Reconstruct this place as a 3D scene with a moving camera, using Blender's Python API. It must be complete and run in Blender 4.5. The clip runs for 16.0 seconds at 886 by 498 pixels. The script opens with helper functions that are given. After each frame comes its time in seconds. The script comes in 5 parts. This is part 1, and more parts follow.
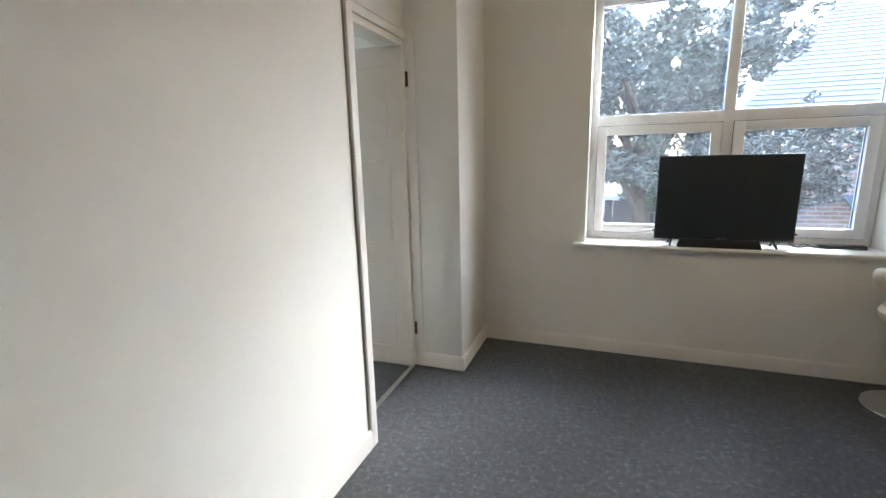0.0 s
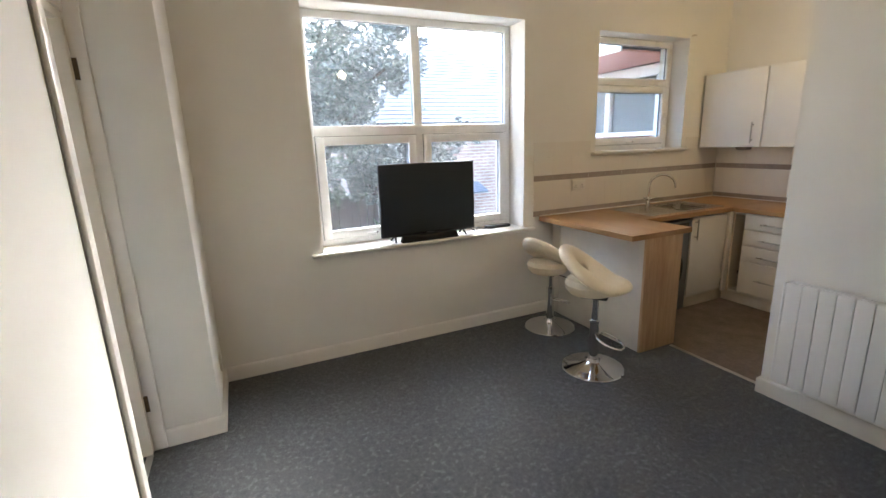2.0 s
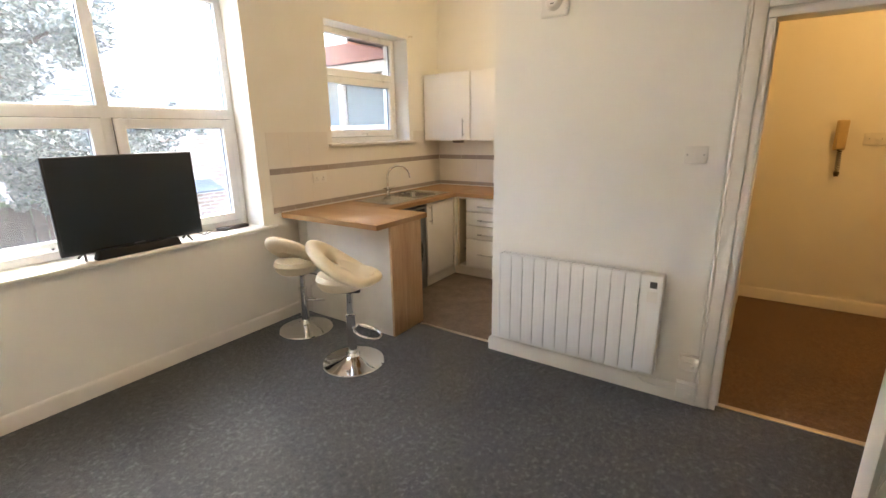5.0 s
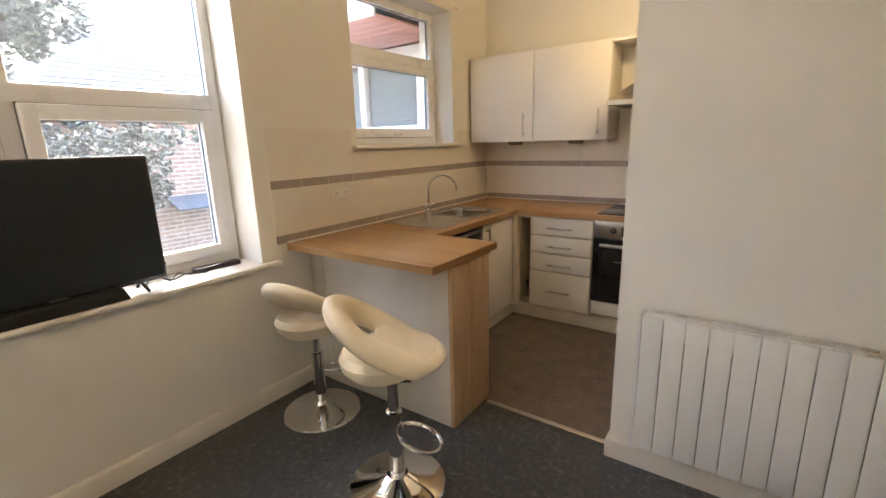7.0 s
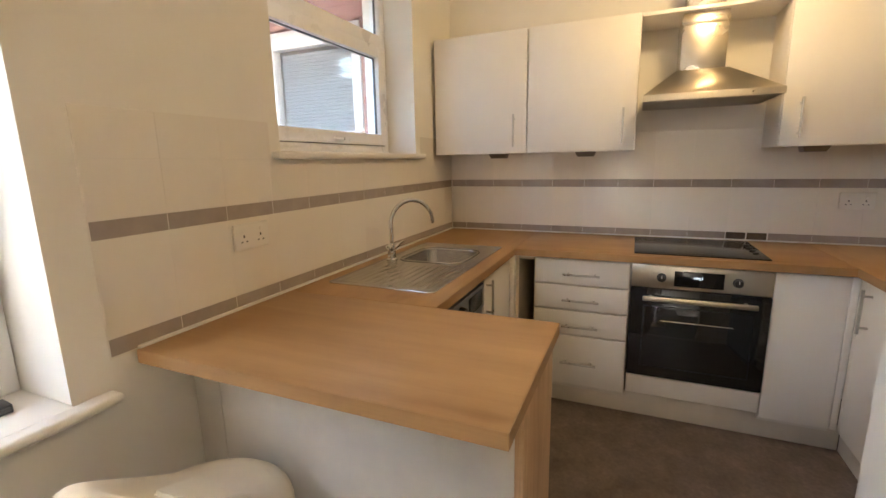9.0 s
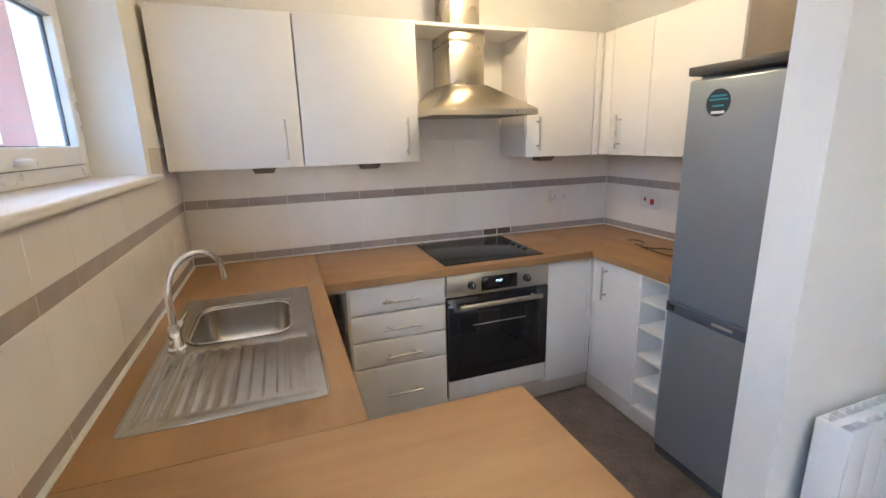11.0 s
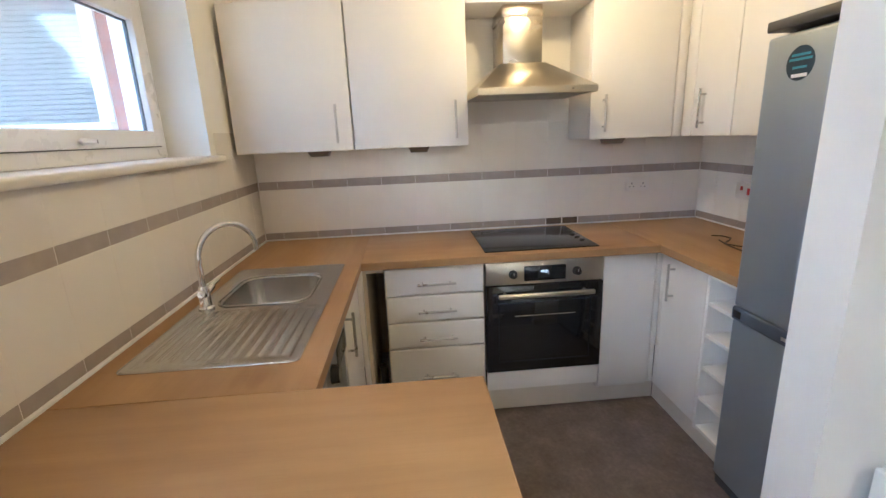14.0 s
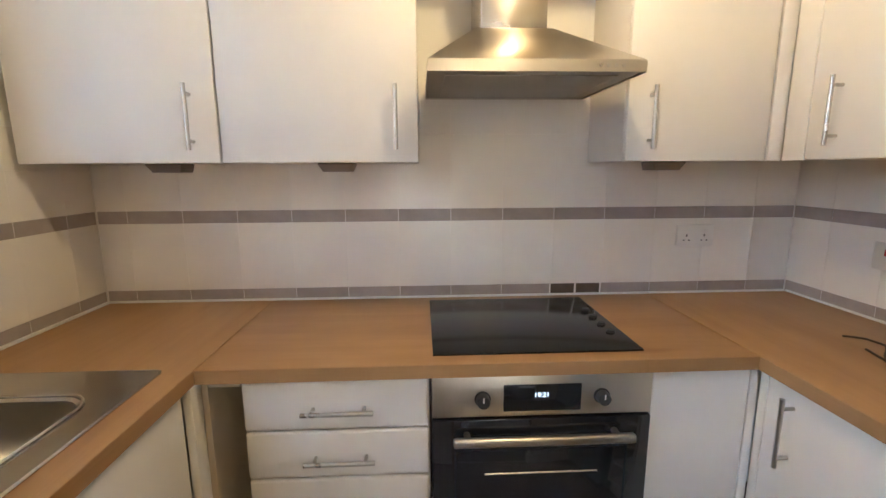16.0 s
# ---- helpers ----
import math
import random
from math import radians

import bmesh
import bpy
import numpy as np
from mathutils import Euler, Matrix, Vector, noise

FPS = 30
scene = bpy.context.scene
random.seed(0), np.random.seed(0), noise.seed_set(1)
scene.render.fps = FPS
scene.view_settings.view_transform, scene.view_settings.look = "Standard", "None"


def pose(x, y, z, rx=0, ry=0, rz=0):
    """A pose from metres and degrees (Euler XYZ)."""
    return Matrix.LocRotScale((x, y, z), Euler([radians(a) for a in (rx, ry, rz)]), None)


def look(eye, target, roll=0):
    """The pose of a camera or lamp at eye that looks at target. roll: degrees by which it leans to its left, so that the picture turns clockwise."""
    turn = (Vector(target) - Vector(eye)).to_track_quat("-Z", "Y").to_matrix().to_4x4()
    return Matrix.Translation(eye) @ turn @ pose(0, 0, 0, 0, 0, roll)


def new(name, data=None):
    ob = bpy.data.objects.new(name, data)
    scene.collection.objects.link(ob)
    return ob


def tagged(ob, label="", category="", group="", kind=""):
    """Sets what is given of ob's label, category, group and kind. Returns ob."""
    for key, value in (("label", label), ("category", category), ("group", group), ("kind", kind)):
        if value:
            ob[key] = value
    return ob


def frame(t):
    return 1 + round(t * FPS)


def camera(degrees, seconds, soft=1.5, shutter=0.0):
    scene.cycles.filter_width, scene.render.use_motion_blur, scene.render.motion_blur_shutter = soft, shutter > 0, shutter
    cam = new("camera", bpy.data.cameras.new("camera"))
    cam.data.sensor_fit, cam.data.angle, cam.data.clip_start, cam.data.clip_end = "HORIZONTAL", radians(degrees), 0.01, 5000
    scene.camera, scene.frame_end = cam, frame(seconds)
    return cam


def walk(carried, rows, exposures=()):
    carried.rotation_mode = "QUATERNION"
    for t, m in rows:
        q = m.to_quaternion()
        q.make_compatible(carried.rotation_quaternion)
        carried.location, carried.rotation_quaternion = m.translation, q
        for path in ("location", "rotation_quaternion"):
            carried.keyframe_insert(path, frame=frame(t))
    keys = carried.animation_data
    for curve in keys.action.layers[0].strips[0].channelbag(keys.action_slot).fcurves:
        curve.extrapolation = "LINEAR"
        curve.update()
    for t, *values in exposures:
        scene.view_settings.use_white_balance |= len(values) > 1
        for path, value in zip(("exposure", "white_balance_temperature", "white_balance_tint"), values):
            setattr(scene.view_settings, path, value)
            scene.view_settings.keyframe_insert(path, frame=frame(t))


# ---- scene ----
cam = camera(89.9, 16.0)
PATH = [
    (0, (-3.977, -3.227, 1.449), (-4.66, -1.392, 1.04), -1.4),
    (0.5, (-4.21, -3.173, 1.45), (-4.422, -1.233, 1.011), -1.1),
    (1, (-4.398, -3.081, 1.489), (-4.179, -1.144, 1.043), -1.5),
    (1.5, (-4.542, -3.033, 1.524), (-3.959, -1.175, 1.067), -2.6),
    (2, (-4.6, -3.105, 1.552), (-3.795, -1.333, 1.089), -2.0),
    (2.5, (-4.614, -3.187, 1.571), (-3.56, -1.558, 1.088), -1.5),
    (3, (-4.579, -3.199, 1.566), (-3.312, -1.734, 1.069), -0.7),
    (3.5, (-4.547, -3.194, 1.55), (-3.123, -1.884, 1.045), -0.0),
    (4, (-4.506, -3.191, 1.548), (-2.96, -2.03, 1.037), -0.1),
    (4.2, (-4.509, -3.168, 1.544), (-2.906, -2.085, 1.037), -0.6),
    (6.5, (-4.014, -2.419, 1.448), (-2.41, -1.34, 0.934), -1.2),
    (7, (-3.743, -2.117, 1.433), (-2.157, -0.992, 0.967), -1.6),
    (7.5, (-3.419, -1.95, 1.422), (-1.917, -0.702, 0.988), -2.1),
    (8, (-3.188, -1.743, 1.402), (-1.719, -0.457, 0.969), -1.6),
    (8.5, (-3.028, -1.489, 1.374), (-1.468, -0.305, 0.967), -1.2),
    (9, (-2.961, -1.191, 1.383), (-1.158, -0.416, 0.997), -1.1),
    (9.5, (-2.891, -0.879, 1.383), (-0.937, -0.702, 0.993), -2.6),
    (10, (-2.716, -0.649, 1.381), (-0.805, -1.084, 0.978), -1.2),
    (11.3, (-2.585, -0.45, 1.59), (-0.765, -1.135, 1.1), -1.5),
    (12.5, (-2.503, -0.314, 1.645), (-0.804, -1.216, 1.098), -1.9),
    (13, (-2.53, -0.38, 1.62), (-0.801, -1.214, 1.057), -2.7),
    (13.5, (-2.638, -0.617, 1.566), (-0.801, -1.166, 0.997), -3.1),
    (14, (-2.644, -0.86, 1.48), (-0.712, -0.997, 0.982), -2.4),
    (14.5, (-2.501, -1.091, 1.429), (-0.571, -0.832, 0.975), -1.4),
    (15, (-2.199, -1.256, 1.413), (-0.298, -0.802, 0.992), -0.5),
    (15.5, (-1.943, -1.217, 1.405), (-0.008, -0.89, 1.018), -0.8),
    (16, (-1.683, -1.188, 1.401), (0.284, -1.282, 1.05), -0.3),
]
walk(cam, [(t, look(eye, target, roll)) for t, eye, target, roll in PATH],
     exposures=[
         (0, 3.98, 5200, 7), (0.5, 3.9, 5250, 7), (1, 3.88, 5250, 7), (2, 4.18, 5500, 8), (3, 4.75, 5600, 9),
         (4, 4.82, 5950, 9), (6.5, 4.68, 6050, 10), (7, 4.38, 6250, 11), (7.5, 4.28, 6400, 12), (8, 4.58, 6500, 12), (8.5, 4.5, 6350, 11), (9, 4.52, 6200, 11), (9.5, 4.62, 5850, 10),
         (10, 4.75, 5350, 9), (12.5, 4.85, 5050, 8), (14, 4.8, 5150, 8), (16, 4.85, 5400, 9)])

# ---- world and daylight ----
world = bpy.data.worlds.new("sky")
scene.world = world
world.use_nodes = True
wn = world.node_tree
sky = wn.nodes.new("ShaderNodeTexSky")
sky.sky_type = 'NISHITA'
sky.sun_disc = False
sky.sun_elevation = radians(34)
sky.sun_rotation = radians(37)
sky.air_density, sky.dust_density, sky.ozone_density = 1.2, 3.0, 1.0
wn.nodes["Background"].inputs["Strength"].default_value = 0.15
wn.links.new(sky.outputs[0], wn.nodes["Background"].inputs["Color"])

sun_data = bpy.data.lights.new("sun", 'SUN')
sun_data.energy, sun_data.angle, sun_data.color = 0.25, radians(25), (1.0, 0.95, 0.88)
sun = new("sun", sun_data)
sun.matrix_world = look((13, 17, 16), (0, 0, 0))

LAMP_LIVING, LAMP_KITCHEN, LAMP_HALL = 7.5, 9.8, 9.5
LAMP_COLOUR = (1.0, 0.68, 0.32)


# ---- materials ----
def nodes_of(name):
    m = bpy.data.materials.new(name)
    m.use_nodes = True
    nt = m.node_tree
    return m, nt, nt.nodes["Principled BSDF"]


def noise_node(nt, scale, detail=4.0, stretch=(1, 1, 1), rough=0.6):
    tc = nt.nodes.new("ShaderNodeTexCoord")
    mp = nt.nodes.new("ShaderNodeMapping")
    mp.inputs["Scale"].default_value = stretch
    nz = nt.nodes.new("ShaderNodeTexNoise")
    nz.inputs["Scale"].default_value = scale
    nz.inputs["Detail"].default_value = detail
    nz.inputs["Roughness"].default_value = rough
    nt.links.new(tc.outputs["Object"], mp.inputs["Vector"])
    nt.links.new(mp.outputs["Vector"], nz.inputs["Vector"])
    return nz


def ramp(nt, fac, stops):
    r = nt.nodes.new("ShaderNodeValToRGB")
    els = r.color_ramp.elements
    while len(els) < len(stops):
        els.new(0.5)
    for e, (p, c) in zip(els, stops):
        e.position, e.color = p, (*c, 1)
    nt.links.new(fac, r.inputs["Fac"])
    return r.outputs["Color"]


def mixed(nt, a, b, fac, mode='MIX'):
    m = nt.nodes.new("ShaderNodeMix")
    m.data_type, m.blend_type = 'RGBA', mode
    if isinstance(fac, (int, float)):
        m.inputs[0].default_value = fac
    else:
        nt.links.new(fac, m.inputs[0])
    nt.links.new(a, m.inputs[6])
    nt.links.new(b, m.inputs[7])
    return m.outputs[2]


def bump(nt, bsdf, height, strength, distance):
    b = nt.nodes.new("ShaderNodeBump")
    b.inputs["Strength"].default_value = strength
    b.inputs["Distance"].default_value = distance
    nt.links.new(height, b.inputs["Height"])
    nt.links.new(b.outputs["Normal"], bsdf.inputs["Normal"])


def shade(c, k):
    return tuple(min(1.0, v * k) for v in c)


def plain(name, colour, rough=0.5, metal=0.0, vary=0.06, scale=6.0, grain=0.0, grain_scale=180.0,
          stretch=(1, 1, 1), coat=0.0, random_tint=0.0):
    """Paint, plastic or metal: two scales of tone and fine relief."""
    m, nt, b = nodes_of(name)
    big = noise_node(nt, scale, 5)
    col = ramp(nt, big.outputs["Fac"], [(0.3, shade(colour, 1 - vary)), (0.7, shade(colour, 1 + vary * 0.6))])
    if random_tint:
        info = nt.nodes.new("ShaderNodeObjectInfo")
        tint = ramp(nt, info.outputs["Random"], [(0.0, (1 - random_tint,) * 3), (1.0, (1, 1, 1))])
        col = mixed(nt, col, tint, 1.0, 'MULTIPLY')
    nt.links.new(col, b.inputs["Base Color"])
    b.inputs["Metallic"].default_value = metal
    rr = nt.nodes.new("ShaderNodeMapRange")
    rr.inputs["To Min"].default_value = max(0.02, rough * 0.85)
    rr.inputs["To Max"].default_value = min(1.0, rough * 1.15)
    fine = noise_node(nt, grain_scale, 3, stretch)
    nt.links.new((fine if grain else big).outputs["Fac"], rr.inputs["Value"])
    nt.links.new(rr.outputs["Result"], b.inputs["Roughness"])
    if coat:
        b.inputs["Coat Weight"].default_value = coat
    if grain:
        bump(nt, b, fine.outputs["Fac"], grain, 0.002)
    return m


def wood(name, dark, light, axis, rough=0.44, fine=1.0, figure=1.0):
    m, nt, b = nodes_of(name)
    s = [26.0, 26.0, 26.0]
    s["xyz".index(axis)] = 1.6
    grain = noise_node(nt, 1.6 * fine, 6, s, 0.62)
    s2 = [3.2, 3.2, 3.2]
    s2["xyz".index(axis)] = 1.1
    broad = noise_node(nt, 1.7, 3, s2)
    s3 = [140.0] * 3
    s3["xyz".index(axis)] = 5.0
    pore = noise_node(nt, 1.5, 3, s3)
    knots = noise_node(nt, 3.0, 2, [v * 0.55 for v in s2])
    a = ramp(nt, grain.outputs["Fac"], [(0.25, dark), (0.5, tuple((d + l) / 2 for d, l in zip(dark, light))), (0.75, light)])
    c = ramp(nt, broad.outputs["Fac"], [(0.3, (0.84, 0.8, 0.76)), (0.7, (1.04, 1.04, 1.04))])
    d = ramp(nt, pore.outputs["Fac"], [(0.35, (1 - 0.12 * figure, 1 - 0.14 * figure, 1 - 0.16 * figure)), (0.5, (1, 1, 1))])
    k = ramp(nt, knots.outputs["Fac"], [(0.24, (0.7, 0.6, 0.5)), (0.33, (1, 1, 1))])
    col = mixed(nt, mixed(nt, mixed(nt, a, c, 1.0, 'MULTIPLY'), d, 1.0, 'MULTIPLY'), k, 1.0, 'MULTIPLY')
    nt.links.new(col, b.inputs["Base Color"])
    b.inputs["Roughness"].default_value = rough
    bump(nt, b, pore.outputs["Fac"], 0.12, 0.0008)
    return m


def carpet(name, base, fleck, deep):
    m, nt, b = nodes_of(name)
    flecks = noise_node(nt, 38, 4, (1, 1, 1), 0.75)
    fibre = noise_node(nt, 420, 2)
    patches = noise_node(nt, 1.4, 4)
    c = ramp(nt, flecks.outputs["Fac"], [(0.36, deep), (0.46, base), (0.55, base), (0.62, fleck)])
    p = ramp(nt, patches.outputs["Fac"], [(0.3, (0.82, 0.82, 0.82)), (0.7, (1.08, 1.08, 1.08))])
    f = ramp(nt, fibre.outputs["Fac"], [(0.3, (0.82, 0.82, 0.82)), (0.7, (1.12, 1.12, 1.12))])
    nt.links.new(mixed(nt, mixed(nt, c, p, 1.0, 'MULTIPLY'), f, 1.0, 'MULTIPLY'), b.inputs["Base Color"])
    b.inputs["Roughness"].default_value = 0.95
    b.inputs["Specular IOR Level"].default_value = 0.15
    b.inputs["Sheen Weight"].default_value = 0.22
    b.inputs["Sheen Roughness"].default_value = 0.45
    bump(nt, b, fibre.outputs["Fac"], 0.6, 0.006)
    return m


def vinyl(name):
    m, nt, b = nodes_of(name)
    clouds = noise_node(nt, 9, 6, (1, 1, 1), 0.7)
    small = noise_node(nt, 60, 4)
    c = ramp(nt, clouds.outputs["Fac"], [(0.25, (0.105, 0.077, 0.064)), (0.5, (0.165, 0.128, 0.11)), (0.75, (0.23, 0.185, 0.162))])
    s = ramp(nt, small.outputs["Fac"], [(0.3, (0.8, 0.8, 0.8)), (0.7, (1.1, 1.1, 1.1))])
    nt.links.new(mixed(nt, c, s, 1.0, 'MULTIPLY'), b.inputs["Base Color"])
    b.inputs["Roughness"].default_value = 0.42
    bump(nt, b, small.outputs["Fac"], 0.15, 0.001)
    return m


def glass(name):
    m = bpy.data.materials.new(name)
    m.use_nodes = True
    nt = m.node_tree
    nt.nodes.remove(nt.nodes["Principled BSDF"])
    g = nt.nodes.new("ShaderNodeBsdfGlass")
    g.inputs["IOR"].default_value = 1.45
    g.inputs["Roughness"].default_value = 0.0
    # pale translucent veil mixed into the pane, imitating the window's glare
    veil = nt.nodes.new("ShaderNodeBsdfTranslucent")
    veil.inputs["Color"].default_value = (0.85, 0.87, 0.9, 1)
    veil_mix = nt.nodes.new("ShaderNodeMixShader")
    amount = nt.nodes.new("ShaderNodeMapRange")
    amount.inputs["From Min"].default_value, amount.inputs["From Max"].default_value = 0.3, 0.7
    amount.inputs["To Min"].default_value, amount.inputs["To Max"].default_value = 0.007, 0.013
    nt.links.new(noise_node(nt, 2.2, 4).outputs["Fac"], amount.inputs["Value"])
    nt.links.new(amount.outputs["Result"], veil_mix.inputs[0])
    nt.links.new(g.outputs[0], veil_mix.inputs[1])
    nt.links.new(veil.outputs[0], veil_mix.inputs[2])
    nt.links.new(veil_mix.outputs[0], nt.nodes["Material Output"].inputs["Surface"])
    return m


def glowing(name, colour, strength):
    m = bpy.data.materials.new(name)
    m.use_nodes = True
    nt = m.node_tree
    nt.nodes.remove(nt.nodes["Principled BSDF"])
    e = nt.nodes.new("ShaderNodeEmission")
    e.inputs["Color"].default_value = (*colour, 1)
    e.inputs["Strength"].default_value = strength
    nt.links.new(e.outputs[0], nt.nodes["Material Output"].inputs["Surface"])
    return m


def brick_wall(name, axis, c1, c2, mortar):
    m, nt, b = nodes_of(name)
    tc = nt.nodes.new("ShaderNodeTexCoord")
    sp = nt.nodes.new("ShaderNodeSeparateXYZ")
    cb = nt.nodes.new("ShaderNodeCombineXYZ")
    br = nt.nodes.new("ShaderNodeTexBrick")
    nt.links.new(tc.outputs["Object"], sp.inputs[0])
    nt.links.new(sp.outputs["XYZ".index(axis)], cb.inputs[0])
    nt.links.new(sp.outputs[2], cb.inputs[1])
    nt.links.new(cb.outputs[0], br.inputs["Vector"])
    br.inputs["Scale"].default_value = 1.0
    br.inputs["Brick Width"].default_value = 0.225
    br.inputs["Row Height"].default_value = 0.075
    br.inputs["Mortar Size"].default_value = 0.009
    br.inputs["Color1"].default_value = (*c1, 1)
    br.inputs["Color2"].default_value = (*c2, 1)
    br.inputs["Mortar"].default_value = (*mortar, 1)
    grime = noise_node(nt, 3, 5)
    g = ramp(nt, grime.outputs["Fac"], [(0.3, (0.75, 0.75, 0.75)), (0.7, (1.1, 1.1, 1.1))])
    nt.links.new(mixed(nt, br.outputs["Color"], g, 1.0, 'MULTIPLY'), b.inputs["Base Color"])
    b.inputs["Roughness"].default_value = 0.9
    bump(nt, b, br.outputs["Fac"], -0.5, 0.01)
    return m


def leafy(name, dark, light):
    m, nt, b = nodes_of(name)
    geo = nt.nodes.new("ShaderNodeNewGeometry")
    c = ramp(nt, geo.outputs["Random Per Island"], [(0.0, dark), (0.6, light), (1.0, shade(light, 1.5))])
    nt.links.new(c, b.inputs["Base Color"])
    b.inputs["Roughness"].default_value = 0.4
    return m


M_WALL = plain("wall_paint", (0.81, 0.785, 0.72), 0.75, vary=0.035, scale=1.3, grain=0.12, grain_scale=240)
M_CEIL = plain("ceiling_paint", (0.82, 0.80, 0.76), 0.85, vary=0.03, scale=1.5, grain=0.1)
M_TRIM = plain("trim_gloss", (0.80, 0.765, 0.70), 0.38, vary=0.03, scale=7)
M_DOOR = plain("door_paint", (0.78, 0.72, 0.62), 0.45, vary=0.03, scale=4)
M_UPVC = plain("upvc", (0.84, 0.84, 0.83), 0.28, vary=0.02, scale=5)
M_SEAL = plain("rubber_seal", (0.11, 0.11, 0.115), 0.6)
M_CARPET = carpet("carpet_charcoal", (0.08, 0.082, 0.086), (0.15, 0.153, 0.158), (0.056, 0.058, 0.062))
M_CARPET_HALL = carpet("carpet_brown", (0.17, 0.1, 0.055), (0.24, 0.15, 0.09), (0.11, 0.065, 0.038))
M_VINYL = vinyl("vinyl_floor")
M_METALSTRIP = plain("aluminium_strip", (0.6, 0.57, 0.52), 0.35, 1.0)
M_TOP_X = wood("worktop_along_x", (0.36, 0.2, 0.075), (0.44, 0.26, 0.107), 'x', 0.46, 0.4, 0.3)
M_TOP_Y = wood("worktop_along_y", (0.36, 0.2, 0.075), (0.44, 0.26, 0.107), 'y', 0.46, 0.4, 0.3)
M_PANEL = wood("oak_panel", (0.47, 0.285, 0.14), (0.66, 0.45, 0.26), 'z', 0.45, 0.8)
M_UNIT = plain("unit_white", (0.81, 0.775, 0.71), 0.45, vary=0.02, scale=5)
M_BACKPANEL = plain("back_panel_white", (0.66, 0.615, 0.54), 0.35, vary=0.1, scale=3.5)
M_CARCASS = plain("carcass_white", (0.78, 0.74, 0.67), 0.5, vary=0.03)
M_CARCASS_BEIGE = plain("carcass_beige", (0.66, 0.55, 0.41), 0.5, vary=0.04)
M_PLINTH = plain("plinth", (0.72, 0.66, 0.57), 0.4, vary=0.06)
M_STEEL = plain("brushed_steel", (0.62, 0.57, 0.485), 0.3, 1.0, vary=0.05, grain_scale=60)
M_STEEL_V = plain("brushed_steel_flue", (0.64, 0.58, 0.48), 0.27, 1.0, vary=0.05, grain_scale=30)
# darker copy of the steel: shade under the hood put into the colour
M_STEEL_SHADE = plain("steel_underside_shade", (0.36, 0.325, 0.27), 0.45, 0.9, vary=0.08, scale=30)
M_SINK = plain("sink_steel", (0.55, 0.52, 0.475), 0.22, 1.0, vary=0.08, scale=12, grain=0.02, grain_scale=90, stretch=(1, 20, 1))
M_CHROME = plain("chrome", (0.78, 0.78, 0.78), 0.06, 1.0, vary=0.02)
M_HANDLE = plain("satin_handle", (0.58, 0.55, 0.5), 0.28, 1.0, vary=0.03)
M_BLACKGLASS = plain("black_glass", (0.012, 0.012, 0.013), 0.05, vary=0.1)
M_HOB = plain("hob_glass", (0.01, 0.01, 0.011), 0.16, vary=0.1)
M_BLACK = plain("black_plastic", (0.018, 0.018, 0.02), 0.4, vary=0.1)
M_TVSCREEN = plain("tv_screen", (0.015, 0.022, 0.03), 0.36, vary=0.05)
M_TILE = plain("white_tile", (0.84, 0.80, 0.725), 0.08, vary=0.03, scale=4, grain=0.18, grain_scale=9, coat=0.3, random_tint=0.02)
M_TILE_MATT = plain("cream_tile", (0.80, 0.76, 0.688), 0.2, vary=0.02, scale=4, grain=0.08, grain_scale=9)
M_BAND = plain("taupe_tile", (0.41, 0.355, 0.315), 0.2, vary=0.1, scale=14, grain=0.08, grain_scale=60, random_tint=0.14)
M_BAND_DARK = plain("dark_brown_tile", (0.12, 0.095, 0.075), 0.2, vary=0.15, scale=30)
M_GROUT = plain("grout", (0.81, 0.77, 0.70), 0.6, vary=0.03, scale=20)
M_SEALANT = plain("white_sealant", (0.8, 0.79, 0.76), 0.4)
M_FRIDGE = plain("silver_paint", (0.345, 0.385, 0.43), 0.33, 0.6, vary=0.03, scale=2.5)
M_FRIDGE_SIDE = plain("grey_steel_paint", (0.33, 0.35, 0.38), 0.4, 0.5, vary=0.05)
M_FRIDGE_LID = plain("dark_grey_plastic", (0.055, 0.053, 0.052), 0.45, vary=0.08)
M_FRIDGE_GRIP = plain("slate_plastic", (0.085, 0.105, 0.14), 0.35, vary=0.08)
M_LEATHER = plain("cream_leatherette", (0.76, 0.66, 0.48), 0.42, vary=0.06, scale=8, grain=0.15, grain_scale=300)
M_RAD = plain("radiator_enamel", (0.80, 0.79, 0.76), 0.3, vary=0.02)
# grey standing for shade in gaps, a joint and vents; screws too
M_RAD_DARK = plain("radiator_gap", (0.3, 0.29, 0.27), 0.6)
M_PLASTIC = plain("white_plastic", (0.77, 0.745, 0.69), 0.3, vary=0.03)
M_SOCKET_HOLE = plain("socket_slots", (0.06, 0.055, 0.05), 0.6)
M_RED = plain("red_rocker", (0.5, 0.03, 0.02), 0.35)
M_WM = plain("graphite_paint", (0.20, 0.205, 0.215), 0.35, 0.6, vary=0.05)
M_WM_DARK = plain("washer_dark", (0.02, 0.022, 0.026), 0.2)
M_HINGE = plain("tarnished_brass", (0.12, 0.085, 0.05), 0.45, 0.8, vary=0.2, scale=60)
M_PAPER = plain("paper", (0.82, 0.82, 0.84), 0.7)
M_STICKER = plain("sticker_dark_blue", (0.012, 0.03, 0.05), 0.35)
M_STICKER_INK = plain("sticker_teal", (0.05, 0.25, 0.33), 0.35)
M_LIGHTBODY = plain("bronze_lamp_body", (0.2, 0.17, 0.14), 0.4, 0.6)
M_PHONE = plain("yellowed_plastic", (0.55, 0.42, 0.2), 0.4)
